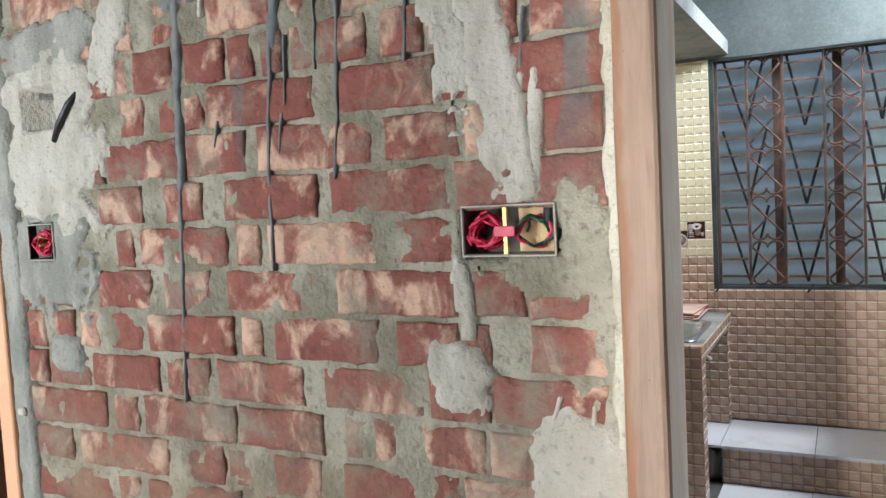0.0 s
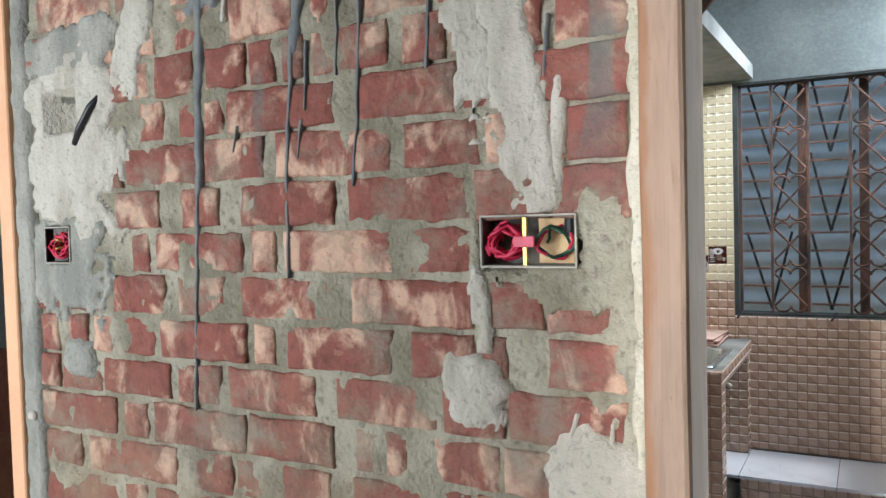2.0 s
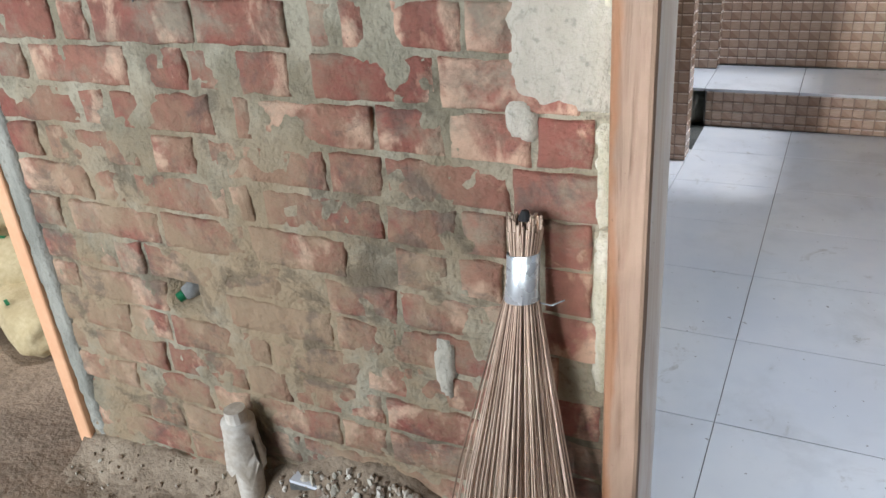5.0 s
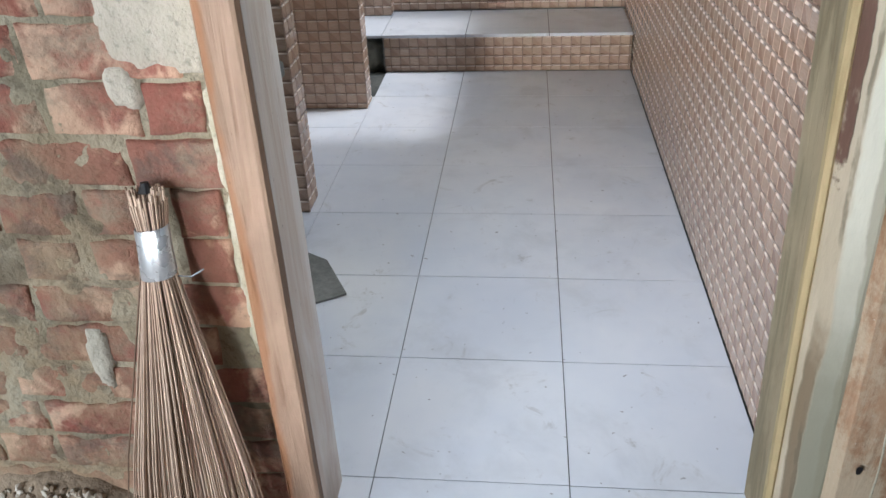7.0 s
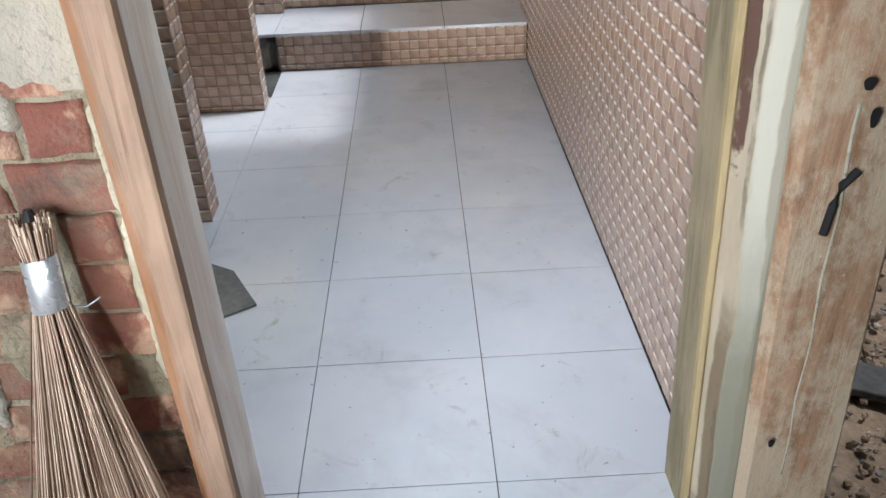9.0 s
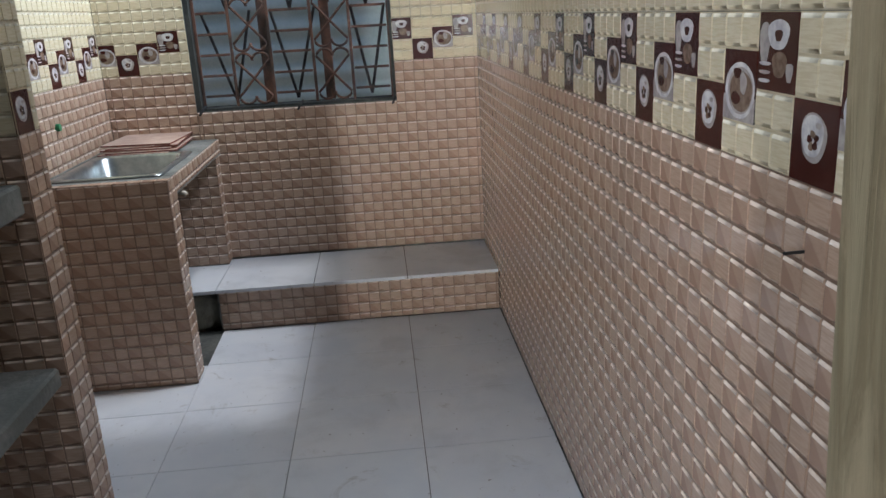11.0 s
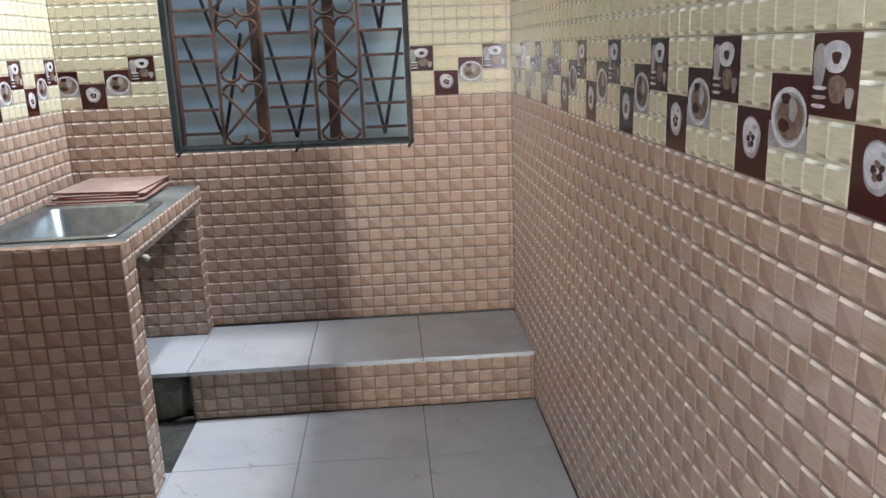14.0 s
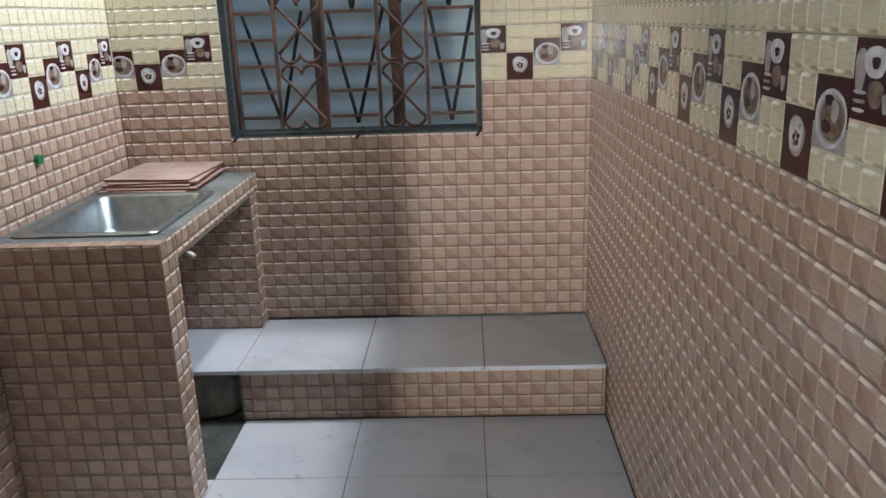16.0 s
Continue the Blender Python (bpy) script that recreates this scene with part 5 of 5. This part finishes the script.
p = part("band", band_mesh(), BAND, broom, "shiny tin band", True)
p.matrix_parent_inverse = inv_b
p = part("binding", tube([NECK + axis * 0.09, NECK + axis * 0.106], 0.012, 10, taper=0.5), BLACK_PLASTIC, broom, "dark binding at the tip")
p.matrix_parent_inverse = inv_b
p = part("loose_wire", tube([NECK + axis * -0.046 + Vector((0.028, 0, 0)), NECK + axis * -0.05 + Vector((0.05, 0.004, 0)), NECK + axis * -0.04 + Vector((0.07, 0.01, 0))], 0.0015, 5), BAND, broom)
p.matrix_parent_inverse = inv_b

# ---- pipe stub, rubble and litter at the foot of the brick wall ----
stub = thing("pipe_stub", (-1.785, -0.085, GROUND_Z), "dusty white plastic pipe stub wrapped in torn plastic", "pipe")
inv_s = Matrix.Translation(stub.location).inverted()
bm = tube([(-1.785, -0.092, -0.18), (-1.788, -0.087, 0.09)], 0.032, 16)
tube([(-1.788, -0.087, 0.09), (-1.789, -0.086, 0.095), (-1.789, -0.086, 0.138), (-1.789, -0.086, 0.142)], 0.039, 16, bm=bm)
p = part("pipe", bm, WHITE_PLASTIC, stub, "", True)
p.matrix_parent_inverse = inv_s
bm = tube([(-1.789, -0.086, 0.138), (-1.791, -0.086, 0.172)], 0.025, 14)
p = part("plug", bm, WHITE_PLASTIC, stub, "dusty pipe plug")
p.matrix_parent_inverse = inv_s
bm = bmesh.new()
g = []
for j in range(12):
    g.append([])
    for i in range(22):
        a = math.tau * i / 21 * 0.96
        tear = 0.6 + 0.4 * noise.noise((i * 0.45, 0, 2))
        r = 0.037 + 0.004 * j * 0.25 * (1 + noise.noise((i * 0.7, j * 0.4, 5))) + 0.004 * noise.noise((i * 1.3, j, 1))
        g[j].append(bm.verts.new((-1.788 + r * math.cos(a), -0.088 + r * math.sin(a), 0.12 - 0.017 * j * tear)))
for j in range(11):
    for i in range(21):
        bm.faces.new((g[j][i], g[j][i + 1], g[j + 1][i + 1], g[j + 1][i]))
p = part("torn_wrap", bm, WHITE_PLASTIC, stub, "torn white plastic wrap", True)
p.matrix_parent_inverse = inv_s


def heap(x, y):
    """Height of loose earth piled against the wall."""
    h = 0.20 * math.exp(-((x + 1.46) / 0.32) ** 2) * math.exp(-((y + 0.02) / 0.16) ** 2)
    h += 0.055 * math.exp(-((y + 0.03) / 0.07) ** 2)
    h += 0.03 * math.exp(-((x + 2.1) / 0.25) ** 2) * math.exp(-((y + 0.08) / 0.12) ** 2)
    return GROUND_Z + h + 0.012 * noise.noise((x * 16, y * 16, 1)) + 0.006 * noise.noise((x * 45, y * 45, 2)) - 0.012


bm = bmesh.new()
nx, ny = 130, 40
g = [[bm.verts.new((-2.42 + 1.49 * i / nx, -0.42 + 0.40 * j / ny, heap(-2.42 + 1.49 * i / nx, -0.42 + 0.40 * j / ny))) for i in range(nx + 1)] for j in range(ny + 1)]
for j in range(ny):
    for i in range(nx):
        bm.faces.new((g[j][i], g[j][i + 1], g[j + 1][i + 1], g[j + 1][i]))
tagged(mesh_ob("earth_heap", bm, HEAP, None, "", True), "loose earth banked against the brick wall", "earth heap", kind="stuff")


def pebble(bm, c, r, rng, flat=0.6):
    vs = bmesh.ops.create_icosphere(bm, subdivisions=1, radius=1)["verts"]
    rot = Euler((rng.uniform(0, 6), rng.uniform(0, 6), rng.uniform(0, 6))).to_matrix()
    k = Vector((rng.uniform(0.7, 1.3), rng.uniform(0.6, 1.1), rng.uniform(0.35, flat + 0.2)))
    for v in vs:
        q = v.co * (1 + rng.uniform(-0.22, 0.22))
        v.co = Vector(c) + (rot @ Vector((q.x * k.x, q.y * k.y, q.z * k.z))) * r


def stones(n, place, sizes, seed, mats, label):
    rng = random.Random(seed)
    bms = [bmesh.new() for _ in mats]
    for _ in range(n):
        x, y, z = place(rng)
        pebble(bms[rng.randrange(len(mats))], (x, y, z), rng.uniform(*sizes) ** 1.0, rng)
    root = tagged(new("rubble"), label, "rubble", kind="stuff")
    for b, m in zip(bms, mats):
        o = part("chips", b, m, root)
        o["kind"] = "stuff"


def near_heap(r):
    x, y = r.gauss(-1.42, 0.17), -0.06 - abs(r.gauss(0, 0.13))
    return x, y, heap(x, y) + 0.004


stones(900, near_heap, (0.004, 0.014), 2, [RUBBLE, PLASTER, WHITE_PLASTIC, HEAP], "pale chips and brick crumbs on the earth heap")


def near_wall(r):
    x, y = r.uniform(-2.4, -0.95), -0.06 - abs(r.gauss(0, 0.14))
    return x, y, heap(x, y) + 0.003


stones(260, near_wall, (0.003, 0.009), 3, [RUBBLE, SOIL, SOIL, PLASTER], "fine grit along the wall foot")


def yard(r):
    x, y = r.uniform(0.16, 1.1), r.uniform(-0.6, 1.6)
    return x, y, GROUND_Z + 0.012


stones(1500, yard, (0.004, 0.019), 4, [SOIL, RUBBLE, HEAP, SOIL, CEMENT], "gravel and clods on the yard soil")
big = bmesh.new()
pebble(big, (-1.30, -0.27, GROUND_Z + 0.05), 0.062, random.Random(8), 0.8)
tagged(mesh_ob("stone", big, BROWN_BACK, None, "", True), "tan rounded stone in the rubble", "stone")
for k, (x, y, rz) in enumerate(((-1.20, -0.28, 30), (-1.02, -0.25, -15), (-0.98, -0.29, 60))):
    bm = bmesh.new()
    q = [[bm.verts.new((0.06 * i / 5 - 0.03, 0.03 * j / 3 - 0.015, 0.012 * noise.noise((i * 0.9 + k, j * 0.9, k)))) for i in range(6)] for j in range(4)]
    for j in range(3):
        for i in range(5):
            bm.faces.new((q[j][i], q[j][i + 1], q[j + 1][i + 1], q[j + 1][i]))
    o = tagged(mesh_ob("plastic_scrap", bm, WHITE_PLASTIC, None, "", True), "crumpled white plastic scrap on the earth", "scrap", "plastic scraps")
    o.matrix_world = pose(x, y, heap(x, y) + 0.025, 0, 0, rz)

# shard of tile on the kitchen floor
bm = profile(((-1.19, 0.955), (-1.10, 0.90), (-1.005, 0.725), (-1.085, 0.675), (-1.20, 0.80)), 0.003, 0.010)
tagged(mesh_ob("trowel_plate", bm, CEMENT), "grey cement-crusted plate lying on the white floor", "trowel")

# ---- yard beside the post ----
bm = box(-0.13, 0.13, -0.012, 0.012, -0.05, 0.05, 0.003)
o = tagged(mesh_ob("board_scrap", bm, POST_EDGE), "short raw timber offcut on the soil", "board")
o.matrix_world = pose(0.30, -0.10, GROUND_Z + 0.05, 75, 0, -12)
bm = box(-0.03, 0.03, -0.16, 0.16, -0.012, 0.012, 0.003)
o = tagged(mesh_ob("board_scrap", bm, CEMENT), "grey cement-stained board at the post's foot", "board")
o.matrix_world = pose(0.13, -0.25, GROUND_Z + 0.03, -12, 0, 18)
bm = box(-0.4, 0.4, -0.06, 0.06, -0.012, 0.012, 0.003)
o = tagged(mesh_ob("plank", bm, CEMENT_DARK), "dark plank lying across the yard soil", "board")
o.matrix_world = pose(0.62, 0.42, GROUND_Z + 0.03, 0, 0, -28)
string = thing("string", (0.30, -0.17, GROUND_Z), "knotted pink plastic string on an offcut", "string")
for pts in ([(0.14, -0.16, -0.09), (0.20, -0.17, -0.10), (0.27, -0.18, -0.12), (0.31, -0.17, -0.12)], [(0.31, -0.17, -0.12), (0.31, -0.12, -0.08), (0.30, -0.10, -0.06)], [(0.31, -0.17, -0.12), (0.27, -0.22, -0.14), (0.24, -0.26, -0.15)]):
    p = part("strand", tube(pts, 0.0045, 6), RED_STRING, string, "", True)
    p.matrix_parent_inverse = Matrix.Translation(string.location).inverted()

# marks and nails on the frame
for x, z, r, h in ((0.045, 0.905, 0.008, 0.010), (0.06, 0.86, 0.006, 0.016), (0.005, 0.30, 0.005, 0.01)):
    bm = bmesh.new()
    disc(bm, 0, 0, r, h, 0, 0, 0.15)
    p = dpart("scorch_mark", bm, BLACK_PLASTIC, "small black hole")
    p.matrix_basis = facing((x + 0.027 - 0.047 * z, -0.1625, z), (1, 0, 0), (0, -1, 0))
bm = tube([(0.046, -0.157, 0.785), (0.030, -0.157, 0.765), (0.024, -0.157, 0.735), (0.020, -0.157, 0.69)], 0.0065, 8)
dpart("pen_stroke", bm, BLACK_PLASTIC, "thick black marker stroke")
run = [(0.036 - 0.05 * (0.95 - z) * 0.2 + 0.004 * noise.noise((z * 9, 1, 2)) - 0.047 * (z - 0.7), -0.1555, z) for z in np.linspace(0.88, 0.22, 24)]
dpart("paint_run", tube(run, 0.0032, 6, taper=0.7), SLURRY, "pale greenish run of limewash", True)
nl = tagged(mesh_ob("nail", tube([(0.004, 0.30, 0.985), (-0.03, 0.285, 0.99)], 0.002, 6), IRON_DARK), "thin nail sticking from the tiled wall", "nail")
